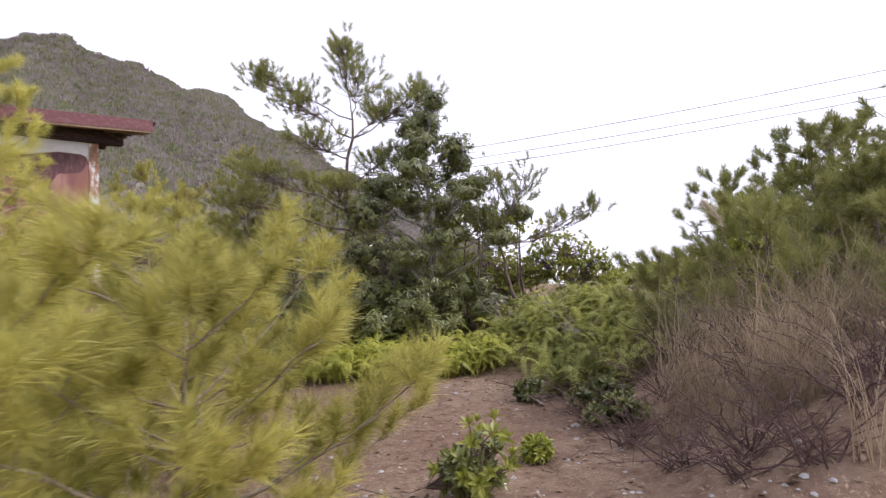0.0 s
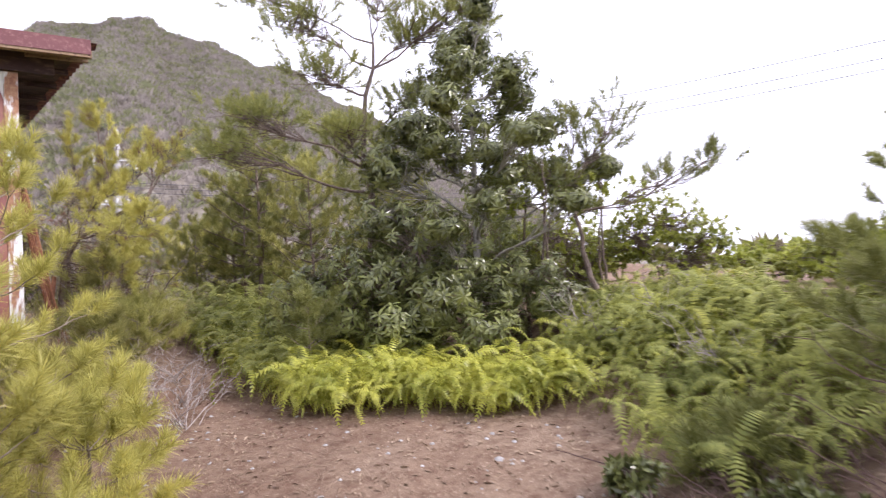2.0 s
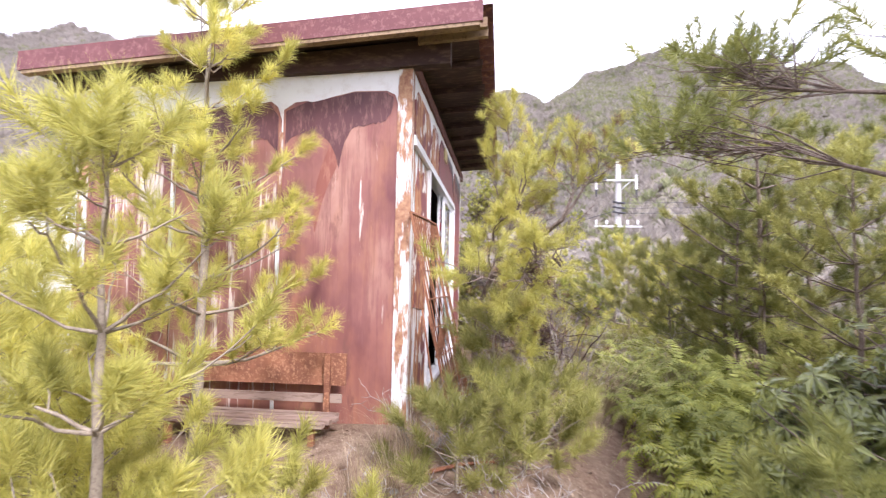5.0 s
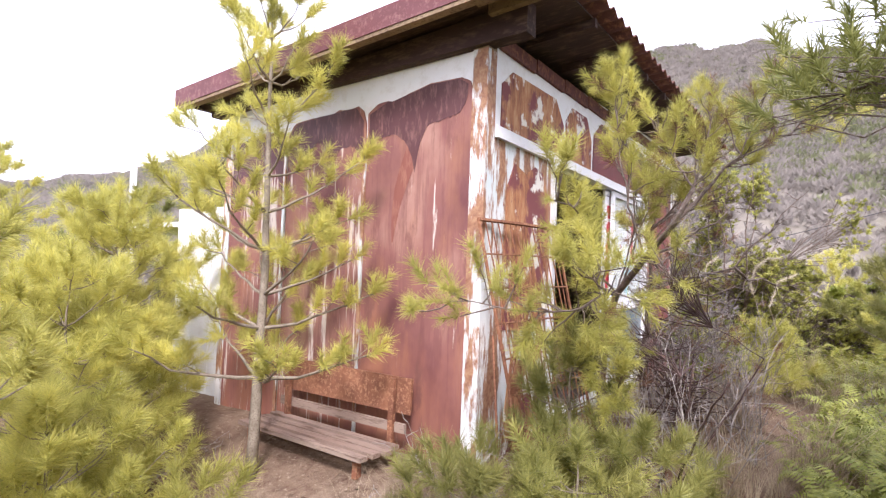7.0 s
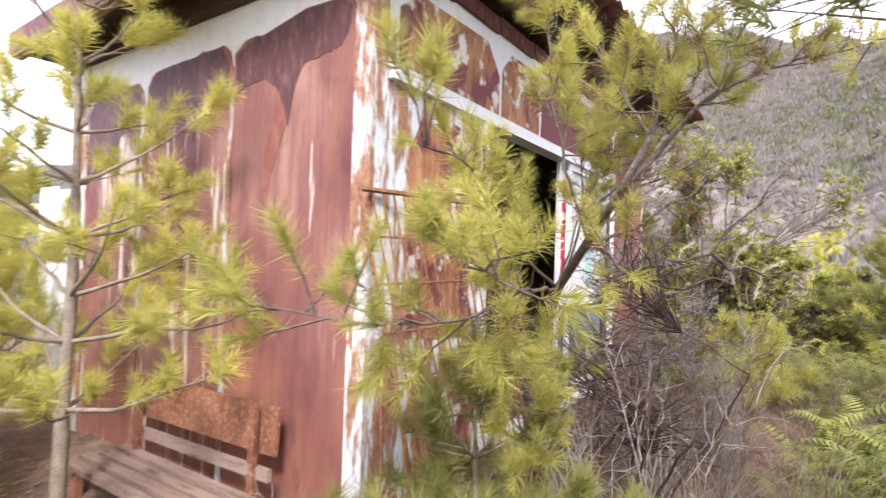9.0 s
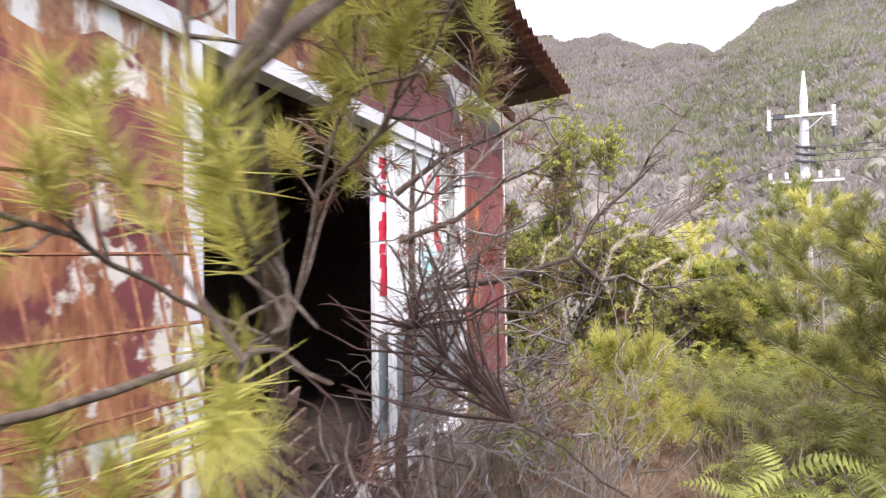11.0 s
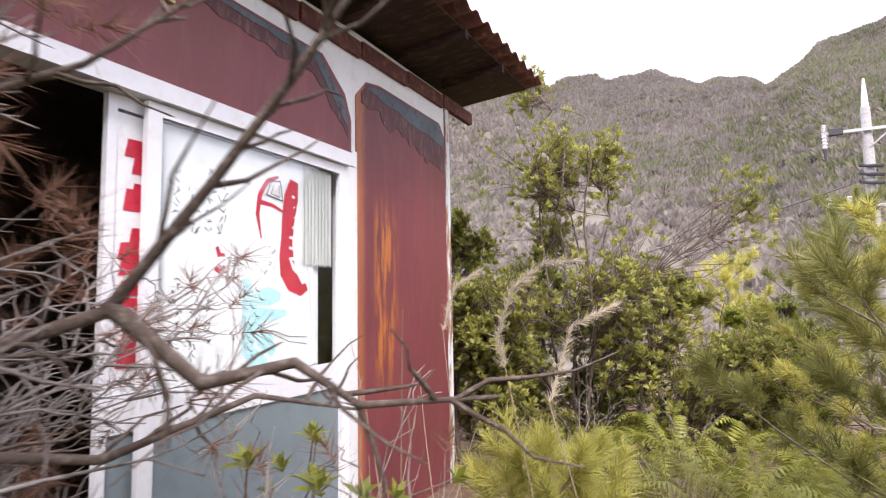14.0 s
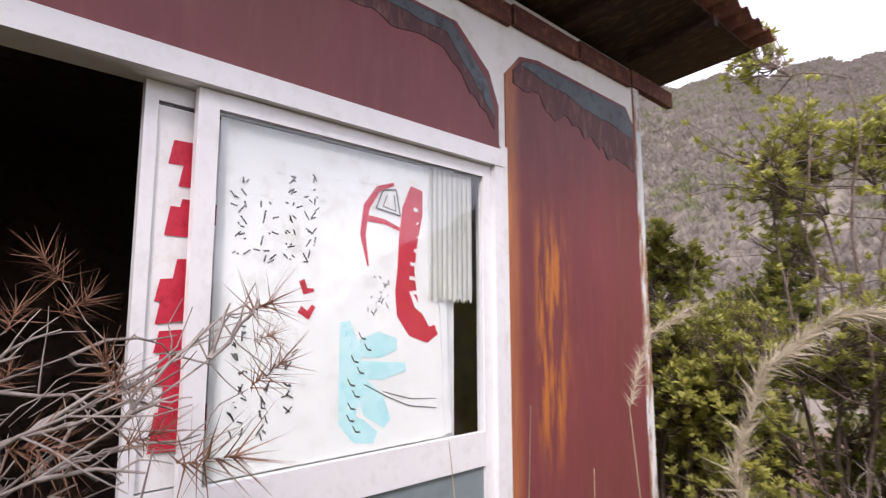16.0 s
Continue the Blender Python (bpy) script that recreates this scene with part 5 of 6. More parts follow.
grass("grass_tuft", "tall tuft of dry straw-coloured grass on the bank", [(0.95, -7.55), (1.35, -7.2), (1.75, -7.7), (0.75, -8.15), (1.3, -8.3), (2.1, -7.1), (1.9, -8.2), (2.6, -7.5), (1.6, -6.95), (1.15, -6.85), (2.35, -6.6), (1.5, -7.5), (1.0, -7.3)], TUFT2, 10, (0.6, 1.05))
grass("grass_tuft", "dry grass tuft in the brush beside the hut", [(1.35, 0.75), (1.75, 1.35), (2.3, 1.5), (1.2, 1.9), (1.9, 2.7), (2.5, 2.4), (1.0, 2.9), (1.55, 4.3), (2.6, 4.6), (0.6, 2.5), (2.2, 5.8), (2.15, 3.6), (2.35, 4.2), (1.95, 4.0)], TUFT, 30, (0.5, 0.95))
grass("grass_tuft", "dry grass tuft before the hut", [(-0.25, -1.9), (-1.1, -1.6), (0.1, -0.75), (-2.0, -1.4), (-0.3, -3.3), (-1.7, -5.0), (-1.3, -5.4), (-2.4, -5.6), (-0.75, -1.1), (-0.1, -1.3), (-1.6, -1.9), (-0.9, -2.1), (-1.4, -3.2), (-2.3, -2.6), (-0.6, -3.0), (-2.9, -1.2), (-1.0, -3.9)], TUFT, 50, (0.4, 0.7))


def thicket(name, label, spots, seed, height, n, material, reach=0.5, needles=0, category="dead brush", group="dead brush"):
    """Bare forked twigs rising from the ground."""
    for s, (x, y) in enumerate(spots):
        rng = np.random.default_rng(seed + s)
        t = thing(name, label, category, group, at=(x, y, gz(x, y) - 0.02))
        g, pos, dirs = Geo(), [], []
        for k in range(n):
            a = rng.uniform(0, 6.283)
            L = height * rng.uniform(0.5, 1.1)
            e = np.array([math.cos(a) * reach * rng.uniform(0.2, 1.2), math.sin(a) * reach * rng.uniform(0.2, 1.2), L])
            p = wander((rng.normal(0, 0.05), rng.normal(0, 0.05), 0), e, 7, 0.2, rng, -0.05)
            r0 = rng.uniform(0.003, 0.007)
            g.tube(p, [r0 * (1 - 0.8 * q / 7) for q in range(8)], 4, False)
            for q in range(2, 8):
                for w in range(rng.integers(1, 3)):
                    d = rng.normal(size=3) * 0.7 + (p[q] - p[q - 1]) / np.linalg.norm(p[q] - p[q - 1])
                    d /= np.linalg.norm(d)
                    l = rng.uniform(0.06, 0.26) * height
                    b = wander(p[q], p[q] + d * l, 3, 0.25, rng)
                    b[:, 2] = np.maximum(b[:, 2], 0.03)
                    g.tube(b, [0.0026, 0.0022, 0.0017, 0.001], 3, False)
                    if needles and rng.uniform() < needles:
                        pos.append(b[-1])
                        dirs.append(d)
        tagged(part("brushwood", g, material, t), kind="stuff")
        if pos:
            part("foliage", Geo().many(*SHOOT_DEAD, aim(pos, dirs, rng.uniform(0.8, 1.3, len(pos)), rng)), M_needle_dead, t, "withered brown needles")


thicket("dead_brush", "grey leafless brush beside the hut's side", [(0.75, 0.55), (1.05, 1.2), (0.75, 1.75), (1.35, 1.5), (1.15, 0.4), (0.9, 2.5), (1.2, 2.2)], 100, 0.95, 15, M_dead, 0.45, 0.06)
thicket("dead_brush", "brown leafless brush on the bank", [(1.25, -7.3), (1.55, -6.6), (2.1, -6.5), (0.7, -7.8), (2.5, -6.9), (1.0, -7.9), (0.5, -7.35), (0.3, -7.7), (1.7, -7.2)], 120, 0.42, 18, M_dead_b, 0.6)
thicket("dead_brush", "leafless twigs before the hut", [(0.25, -0.5), (0.45, 0.1), (-0.1, -1.2), (0.75, -1.1), (-1.9, -1.0), (-0.7, -3.6), (0.5, -1.5), (0.95, -1.45), (1.05, -0.9), (0.2, -1.8), (0.75, -2.0), (0.6, -0.7)], 140, 0.38, 13, M_dead, 0.5)
thicket("dead_brush", "tangle of leafless twigs among the ferns", [(3.6, -3.9), (4.0, -4.4), (3.2, -5.2), (2.7, -0.2), (2.4, 2.4), (3.2, 3.4), (1.5, 6.0), (0.8, 5.8)], 160, 0.6, 11, M_dead, 0.55)

# dead pine leaning past the door: long bare boughs and withered tufts
rng = np.random.default_rng(77)
t = thing("dead_pine", "dead pine with long bare boughs and withered brown needles", "dead tree", at=(0.62, 1.45, gz(0.62, 1.45) - 0.03))
base = np.array([0.62, 1.45, gz(0.62, 1.45) - 0.03])
g, pos, dirs = Geo(), [], []
trunk = wander((0, 0, 0), (0.06, 0.05, 1.75), 9, 0.12, rng)
part("trunk", Geo().tube(trunk, [0.032 * (1 - 0.75 * k / 9) for k in range(10)], 7), M_bark, t)
targets = [(0.95, 1.72, 0.98, 0.008), (0.5, 1.95, 1.0, 0.008), (1.25, 1.45, 0.95, 0.008), (1.1, 1.15, 1.3, 0.008), (0.8, 1.85, 0.75, 0.008), (0.9, 1.7, 1.65, 0.007), (0.5, 1.9, 0.6, 0.007), (1.1, 1.7, 0.65, 0.007),
           (0.7, 1.0, 1.6, 0.008), (0.45, 2.25, 1.12, 0.006), (0.5, 2.36, 1.25, 0.006), (0.62, 2.45, 1.3, 0.005), (0.42, 2.4, 1.0, 0.006), (0.5, 2.1, 0.95, 0.006), (0.36, 2.3, 1.3, 0.005), (0.95, 1.35, 1.75, 0.007), (0.7, 1.75, 1.3, 0.007), (1.0, 1.55, 1.2, 0.007), (0.85, 1.3, 0.6, 0.007), (1.2, 1.2, 0.75, 0.007)]
dark = Geo()
BOUGHS = [[(0.66, 1.47, 1.12), (0.95, 1.6, 1.15), (1.23, 1.71, 1.23), (1.33, 1.78, 1.40), (1.46, 1.80, 1.52), (1.52, 1.84, 1.66), (1.64, 1.86, 1.77)],
          [(1.23, 1.71, 1.23), (1.31, 1.76, 1.15), (1.40, 1.83, 1.17), (1.5, 1.86, 1.12), (1.62, 1.95, 1.13)],
          [(0.64, 1.46, 1.3), (0.82, 1.55, 1.38), (0.98, 1.66, 1.52), (1.1, 1.75, 1.60), (1.18, 1.86, 1.74)],
          [(0.65, 1.46, 1.0), (0.85, 1.66, 1.05), (1.05, 1.82, 1.02), (1.2, 1.98, 1.08), (1.3, 2.12, 1.05)],
          [(0.64, 1.46, 1.5), (0.8, 1.52, 1.62), (1.0, 1.55, 1.68), (1.2, 1.62, 1.8)]]
for bough in BOUGHS:
    p = [np.array(q) + rng.normal(0, 0.008, 3) - base for q in bough]
    n = len(p)
    dark.tube(p, [0.0125 * (1 - 0.78 * q / (n - 1)) for q in range(n)], 7, False)
    for q in range(1, n):
        for w in range(3):
            d = (p[q] - p[q - 1]) / np.linalg.norm(p[q] - p[q - 1]) * 0.8 + rng.normal(size=3) * 0.6
            d /= np.linalg.norm(d)
            l = rng.uniform(0.07, 0.22)
            s0 = p[q - 1] + (p[q] - p[q - 1]) * rng.uniform(0.2, 1)
            b = wander(s0, s0 + d * l, 4, 0.22, rng)
            dark.tube(b, [0.0042, 0.0035, 0.0028, 0.002, 0.0012], 4, False)
            if rng.uniform() < 0.12 and s0[0] + base[0] < 1.15:
                pos.append(b[-1])
                dirs.append(d)
tagged(part("branchwork", dark, M_bark, t, "dark crooked boughs", True), kind="stuff")
for x, y, z, r0 in targets:
    e = np.array([x, y, z]) - base
    s = trunk[int(np.clip(np.argmin(np.abs(trunk[:, 2] - e[2] * 0.85)), 1, 9))]
    p = wander(s, e, 8, 0.16, rng, 0.05)
    g.tube(p, [r0 * (1 - 0.7 * q / 8) for q in range(9)], 6, False)
    for q in range(2, 9):
        for w in range(2):
            d = (p[q] - p[q - 1]) / np.linalg.norm(p[q] - p[q - 1]) + rng.normal(size=3) * 0.6
            d /= np.linalg.norm(d)
            l = rng.uniform(0.08, 0.3)
            b = wander(p[q], p[q] + d * l, 4, 0.22, rng, -0.06)
            g.tube(b, [0.0044, 0.0037, 0.003, 0.0024, 0.0016], 4, False)
            for v in range(3):
                d2 = d + rng.normal(size=3) * 0.7
                d2 /= np.linalg.norm(d2)
                b2 = wander(b[1 + v], b[1 + v] + d2 * l * 0.55, 3, 0.2, rng)
                g.tube(b2, [0.0022, 0.0018, 0.0014, 0.001], 3, False)
                if rng.uniform() < (0.2 if b2[-1][2] + base[2] > 1.15 else 0.07):
                    pos.append(b2[-1])
                    dirs.append(d2)
tagged(part("branchwork", g, M_dead, t, "bare grey boughs", True), kind="stuff")
part("foliage", Geo().many(*SHOOT_DEAD, aim(pos, dirs, rng.uniform(0.9, 1.5, len(pos)), rng)), M_needle_dead, t, "withered brown needles")


# feathery grass plumes
def plume(pts, seed, length, fluff):
    rng = np.random.default_rng(seed)
    p = np.array(pts, float)
    t = thing("grass_plume", "feathery dry grass plume on a bent stalk", "dry grass", "grass plumes", at=tuple(p[0]))
    p = p - p[0]
    part("stalk", Geo().tube(p, [0.0028 - 0.0016 * k / len(p) for k in range(len(p))], 4), M_grass, t)
    u = rng.uniform(0.0, 1, fluff) * (len(p) - 1 - (len(p) - 1) * (1 - length)) + (len(p) - 1) * (1 - length)
    i = np.minimum(u.astype(int), len(p) - 2)
    f = (u - i)[:, None]
    q = p[i] * (1 - f) + p[i + 1] * f
    d = (p[i + 1] - p[i]) / np.linalg.norm(p[i + 1] - p[i], axis=1, keepdims=True) + rng.normal(0, 0.42, (fluff, 3)) + np.array([0, 0, -0.15])
    hair = (np.array([(-0.0014, 0, 0), (0.0014, 0, 0), (0, 0.005, 0.046)]), np.array([(0, 1, 2)]))
    part("fluff", Geo().many(*hair, aim(q, d, rng.uniform(0.6, 1.3, fluff), rng)), M_plume, t, "pale feathery fluff")


plume([(1.45, 2.95, gz(1.45, 2.95)), (1.36, 3.0, 0.5), (1.25, 3.05, 0.95), (1.2, 3.08, 1.12), (1.24, 3.12, 1.28), (1.33, 3.2, 1.37), (1.42, 3.3, 1.38)], 5, 0.6, 850)
plume([(1.6, 3.1, gz(1.6, 3.1)), (1.45, 3.1, 0.6), (1.36, 3.12, 0.9), (1.42, 3.2, 1.15), (1.55, 3.3, 1.22)], 6, 0.5, 500)
plume([(0.9, 3.5, gz(0.9, 3.5)), (0.78, 3.6, 0.6), (0.68, 3.7, 1.1), (0.7, 3.8, 1.32), (0.78, 3.95, 1.4)], 7, 0.5, 500)
plume([(1.3, -7.2, gz(1.3, -7.2)), (1.25, -7.2, 0.5), (1.1, -7.15, 0.85), (0.95, -7.1, 0.95)], 8, 0.4, 700)

# small shrubs in the clearing
for k, (x, y, h, m) in enumerate(((-0.45, -6.25, 0.34, M_leaf), (1.75, -5.25, 0.22, M_leaf), (0.35, -6.15, 0.16, M_leaf_y), (-0.55, -6.4, 0.5, M_leaf_y), (0.85, 2.45, 0.85, M_leaf_y), (0.62, 2.8, 0.8, M_leaf_y))):
    crowned("seedling_shrub", "small leafy shrub on the bare earth", "shrub", x, y, h * 0.7, [(0, 0, h * 0.7, h * 0.55, h * 0.42), (0.08, 0.05, h * 0.45, h * 0.5, h * 0.3)],
            200 + k, SPRIG, m, M_bark, 0.008, (55, 55, 55, 14, 20, 18)[k], 0.6, "seedling shrubs", stems=2)

# thin dry stalks before the door
for k, pts in enumerate((((1.02, 2.72), (0.98, 2.8, 0.7), (0.96, 2.86, 1.22)), ((0.9, 2.6), (1.0, 2.75, 0.6), (1.02, 2.85, 0.95)), ((1.2, 2.5), (1.0, 2.7, 0.75), (0.72, 2.9, 1.12)), ((1.15, 2.9), (0.85, 3.2, 0.6), (0.55, 3.7, 0.9)), ((0.7, 3.6), (0.62, 4.0, 0.45), (0.6, 4.4, 0.62)))):
    p0 = Vector((*pts[0], gz(*pts[0]) - 0.02))
    p1, p2 = Vector(pts[1]), Vector(pts[2])
    q = [p0.lerp(p1, u).lerp(p1.lerp(p2, u), u) for u in np.linspace(0, 1, 9)]
    solid("grass_stalk", Geo().tube(q, [0.0032 * (1 - 0.7 * i / 8) for i in range(9)], 4), M_grass, "long thin dry grass stalk before the door", "dry grass", group="dry stalks")

# dark low growth at the foot of the bank and twigs fallen on it
for k, (x, y, h) in enumerate(((1.35, -6.3, 0.2), (2.3, -5.6, 0.3), (1.75, -6.0, 0.24))):
    crowned("bank_shrub", "low dark shrub at the foot of the bank", "shrub", x, y, h * 0.7, [(0, 0, h * 0.8, h * 0.8, h * 0.45), (0.12, -0.1, h * 0.5, h * 0.7, h * 0.35), (-0.14, 0.1, h * 0.5, h * 0.7, h * 0.35)],
            240 + k, SHOOT_FAR if k % 2 else SPRIG, M_needle_g if k % 2 else M_leaf, M_dead_b, 0.009, 40, 0.5, "shrubs on the bank", stems=3, shell=0.2)
thicket("dead_brush", "tangled dead twigs on the bank's slope", [(0.55, -6.95), (0.9, -6.5), (1.3, -6.1), (1.75, -5.9), (0.25, -7.35), (2.3, -5.8)], 260, 0.3, 20, M_dead_b, 0.5)
for k, (px, py, ph, sp) in enumerate(((2.3, -7.2, 1.0, 0.55), (2.9, -7.9, 1.3, 0.7), (1.9, -8.3, 0.9, 0.55))):
    pine("pine_tree", "green young pine on the bank among dry grass", px, py, ph, sp, 270 + k, M_needle_g, step=0.18, first=0.1, per=1.2, bark=M_bark)

# litter and stones
x, y, r = sow([(-4, -9.5), (1, -9), (4.0, -5.0), (2.0, -1.5), (2.4, 3.0), (0.1, 5.5), (0.1, -0.2), (-3.2, -0.4)], 9000, 9)
leaf = (np.array([(-0.5, 0, 0), (0, 0.22, 0.12), (0.5, 0, 0.03), (0, -0.22, 0.1)]), np.array([(0, 1, 2), (0, 2, 3)]))
d = np.stack([r.normal(0, 0.25, len(x)), r.normal(0, 0.25, len(x)), np.ones(len(x))], 1)
solid("leaf_litter", Geo().many(*leaf, aim(np.stack([x, y, ground_z(x, y) + 0.004], 1), d, r.uniform(0.02, 0.062, len(x)), r)), M_litter, "fallen dry leaves scattered over the earth", "leaf litter", "stuff")
needle = (np.array([(-0.0012, 0, 0), (0.0012, 0, 0), (0.0, 0.12, 0.004), (0.003, 0.12, 0.004)]), np.array([(0, 1, 3), (0, 3, 2)]))
x, y, r = sow([(-3.5, -8.5), (0.5, -7.5), (2.0, -2.5), (1.5, 0.6), (0.1, 1.0), (-3.2, -0.4)], 5000, 19)
d = np.stack([r.normal(0, 0.12, len(x)), r.normal(0, 0.12, len(x)), np.ones(len(x))], 1)
solid("needle_litter", Geo().many(*needle, aim(np.stack([x, y, ground_z(x, y) + 0.008], 1), d, r.uniform(0.6, 1.3, len(x)), r)), M_litter, "fallen pine needles on the earth", "needle litter", "stuff")
stone = (np.array([(1, 0, 0), (0.2, 0.9, 0), (-0.8, 0.4, 0), (-0.6, -0.7, 0), (0.5, -0.8, 0), (0.1, 0.1, 0.6), (0.5, 0.3, 0.35), (-0.3, -0.3, 0.4)]),
         np.array([(0, 1, 6), (1, 5, 6), (1, 2, 5), (2, 7, 5), (2, 3, 7), (3, 4, 7), (4, 5, 7), (4, 0, 6), (4, 6, 5)]))
x, y, r = sow([(-3, -9), (1.6, -7.2), (2.6, -4.2), (1.5, -1.5), (0.6, 0.2), (-2.5, -4)], 700, 29)
d = np.stack([r.normal(0, 0.2, len(x)), r.normal(0, 0.2, len(x)), np.ones(len(x))], 1)
solid("pebbles", Geo().many(*stone, aim(np.stack([x, y, ground_z(x, y) - 0.003], 1), d, r.uniform(0.006, 0.028, len(x)) * (1 + (r.uniform(0, 1, len(x)) > 0.97) * 1.5), r)), M_concrete, "small grey stones in the earth", "pebbles", "stuff")

# a far crown: a few slender upright blades of foliage
rs = np.random.default_rng(70)
V, T = [], []
for k in range(14):
    a, t0 = rs.uniform(0, 6.28), radians(rs.uniform(0, 70))
    dd = np.array([math.sin(t0) * math.cos(a), math.sin(t0) * math.sin(a), math.cos(t0)])
    w = np.cross(dd, rs.normal(size=3))
    w = w / np.linalg.norm(w) * rs.uniform(0.05, 0.11)
    L, i = rs.uniform(0.6, 1.0), len(V)
    V += [dd * 0.1 - w * 0.4, dd * L * 0.65 - w, dd * L, dd * L * 0.65 + w]
    T += [(i, i + 1, i + 2), (i, i + 2, i + 3)]
spray = (np.array(V), np.array(T))


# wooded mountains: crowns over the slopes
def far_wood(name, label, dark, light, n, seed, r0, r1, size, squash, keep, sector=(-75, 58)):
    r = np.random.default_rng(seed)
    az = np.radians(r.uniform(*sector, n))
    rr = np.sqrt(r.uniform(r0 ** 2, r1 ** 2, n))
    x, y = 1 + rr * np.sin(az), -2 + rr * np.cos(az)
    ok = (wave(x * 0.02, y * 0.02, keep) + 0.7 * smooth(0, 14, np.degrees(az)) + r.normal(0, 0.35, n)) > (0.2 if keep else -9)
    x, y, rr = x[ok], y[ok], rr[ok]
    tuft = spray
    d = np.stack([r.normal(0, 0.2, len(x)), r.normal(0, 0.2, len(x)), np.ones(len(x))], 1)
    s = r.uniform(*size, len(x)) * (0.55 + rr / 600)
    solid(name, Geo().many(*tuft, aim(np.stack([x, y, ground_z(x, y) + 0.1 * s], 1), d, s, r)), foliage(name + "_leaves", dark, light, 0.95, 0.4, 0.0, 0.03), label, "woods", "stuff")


# leafless crowns: distance haze is put into the pale, low-contrast grey-brown
far_wood("bare_woods", "leafless trees covering the mountain, grey-brown paled to stand for haze", (0.31, 0.275, 0.24), (0.42, 0.375, 0.33), 46000, 300, 55, 450, (2.2, 4.2), 1, 0)
far_wood("evergreen_woods", "patches of dark evergreen trees on the mountain", (0.16, 0.175, 0.095), (0.27, 0.275, 0.15), 24000, 301, 45, 445, (2.2, 4.4), 1, 1.3)
for k, (a0, a1, n) in enumerate(((5, 12, 560), (3, 14, 500), (1, 17, 420), (-3, 22, 360), (-8, 28, 300))):
    far_wood("evergreen_woods", "green trees along the mountain's ridge", (0.17, 0.18, 0.10), (0.29, 0.285, 0.165), n, 303 + k, 120, 445, (2.2, 4.4), 1, 0, (a0, a1))
far_wood("near_woods", "mixed brush on the slope behind the hut", (0.13, 0.13, 0.06), (0.34, 0.30, 0.16), 7000, 302, 12, 75, (0.9, 2.0), 1, 0, (-150, 120))


# ---- sliding doors with posters ----
def sash(y0, y1, x, label, w):
    t = thing("sliding_door", label, "door", "sliding doors", "structure", (0, 0, 0))
    part("stile", Geo().box(x - 0.014, x + 0.014, y0, y0 + w, 0.0, HEAD0 - 0.004), M_alu, t)
    part("stile", Geo().box(x - 0.014, x + 0.014, y1 - 0.05, y1, 0.0, HEAD0 - 0.004), M_alu, t)
    part("top_rail", Geo().box(x - 0.0135, x + 0.0135, y0 + w, y1 - 0.05, HEAD0 - 0.055, HEAD0 - 0.004), M_alu, t)
    part("middle_rail", Geo().box(x - 0.0135, x + 0.0135, y0 + w, y1 - 0.05, 0.795, 0.925), M_alu, t)
    part("bottom_rail", Geo().box(x - 0.0135, x + 0.0135, y0 + w, y1 - 0.05, 0.0, 0.13), M_alu, t)
    up = part("upper_pane", Geo().box(x - 0.002, x + 0.002, y0 + w, y1 - 0.05, 0.925, HEAD0 - 0.055), M_glass, t, "clear pane reflecting the sky")
    # no clear glass below the rail; its reflection is painted in
    low = part("lower_pane", Geo().box(x - 0.002, x + 0.002, y0 + w, y1 - 0.05, 0.13, 0.795), M_pane_reflection, t, "lower pane, grey reflection put into its colour")
    up.visible_shadow = False
    return t


door_a = sash(2.625, 3.845, -0.012, "white aluminium sliding door with papers behind the glass", 0.06)
door_b = sash(2.50, 3.66, -0.056, "white aluminium sliding door pushed behind the other", 0.035)
PX = -0.026                                # paper plane behind the front pane


def sheet(name, y0, y1, z0, z1, x, m, label, lean=0.0):
    return solid(name, Geo().slab([(y0 + lean, z0), (y1 + lean, z0), (y1, z1), (y0, z1)], x - 0.0015, x), m, label, "poster")


poster = thing("poster", "white hand-drawn menu poster with red and turquoise drawing", "poster", kind="", at=(0, 0, 0))
part("paper", Geo().slab([(2.70, 0.93), (3.60, 0.93), (3.53, 1.955), (2.70, 1.955)], PX - 0.0015, PX), M_paper, poster)


def ink(name, m, strokes, label=""):
    """Brush strokes on the paper: each a list of (y, z, half width)."""
    for layer, st in enumerate(strokes):
        lay = PX + 0.0012 + 0.00012 * layer
        pts = [(y, z, w) for y, z, w in st]
        n = len(pts)
        out = []
        for k, (y, z, w) in enumerate(pts):
            a, b = pts[max(k - 1, 0)], pts[min(k + 1, n - 1)]
            dy, dz = b[0] - a[0], b[1] - a[1]
            L = math.hypot(dy, dz) or 1
            out.append((y - dz / L * w, z + dy / L * w, y + dz / L * w, z - dy / L * w))
        g = Geo()
        for q in out:
            g.v += [(lay, q[0], q[1]), (lay, q[2], q[3])]
        for k in range(n - 1):
            g.f.append((2 * k, 2 * k + 1, 2 * k + 3, 2 * k + 2))
        part(name, g, m, poster, label)


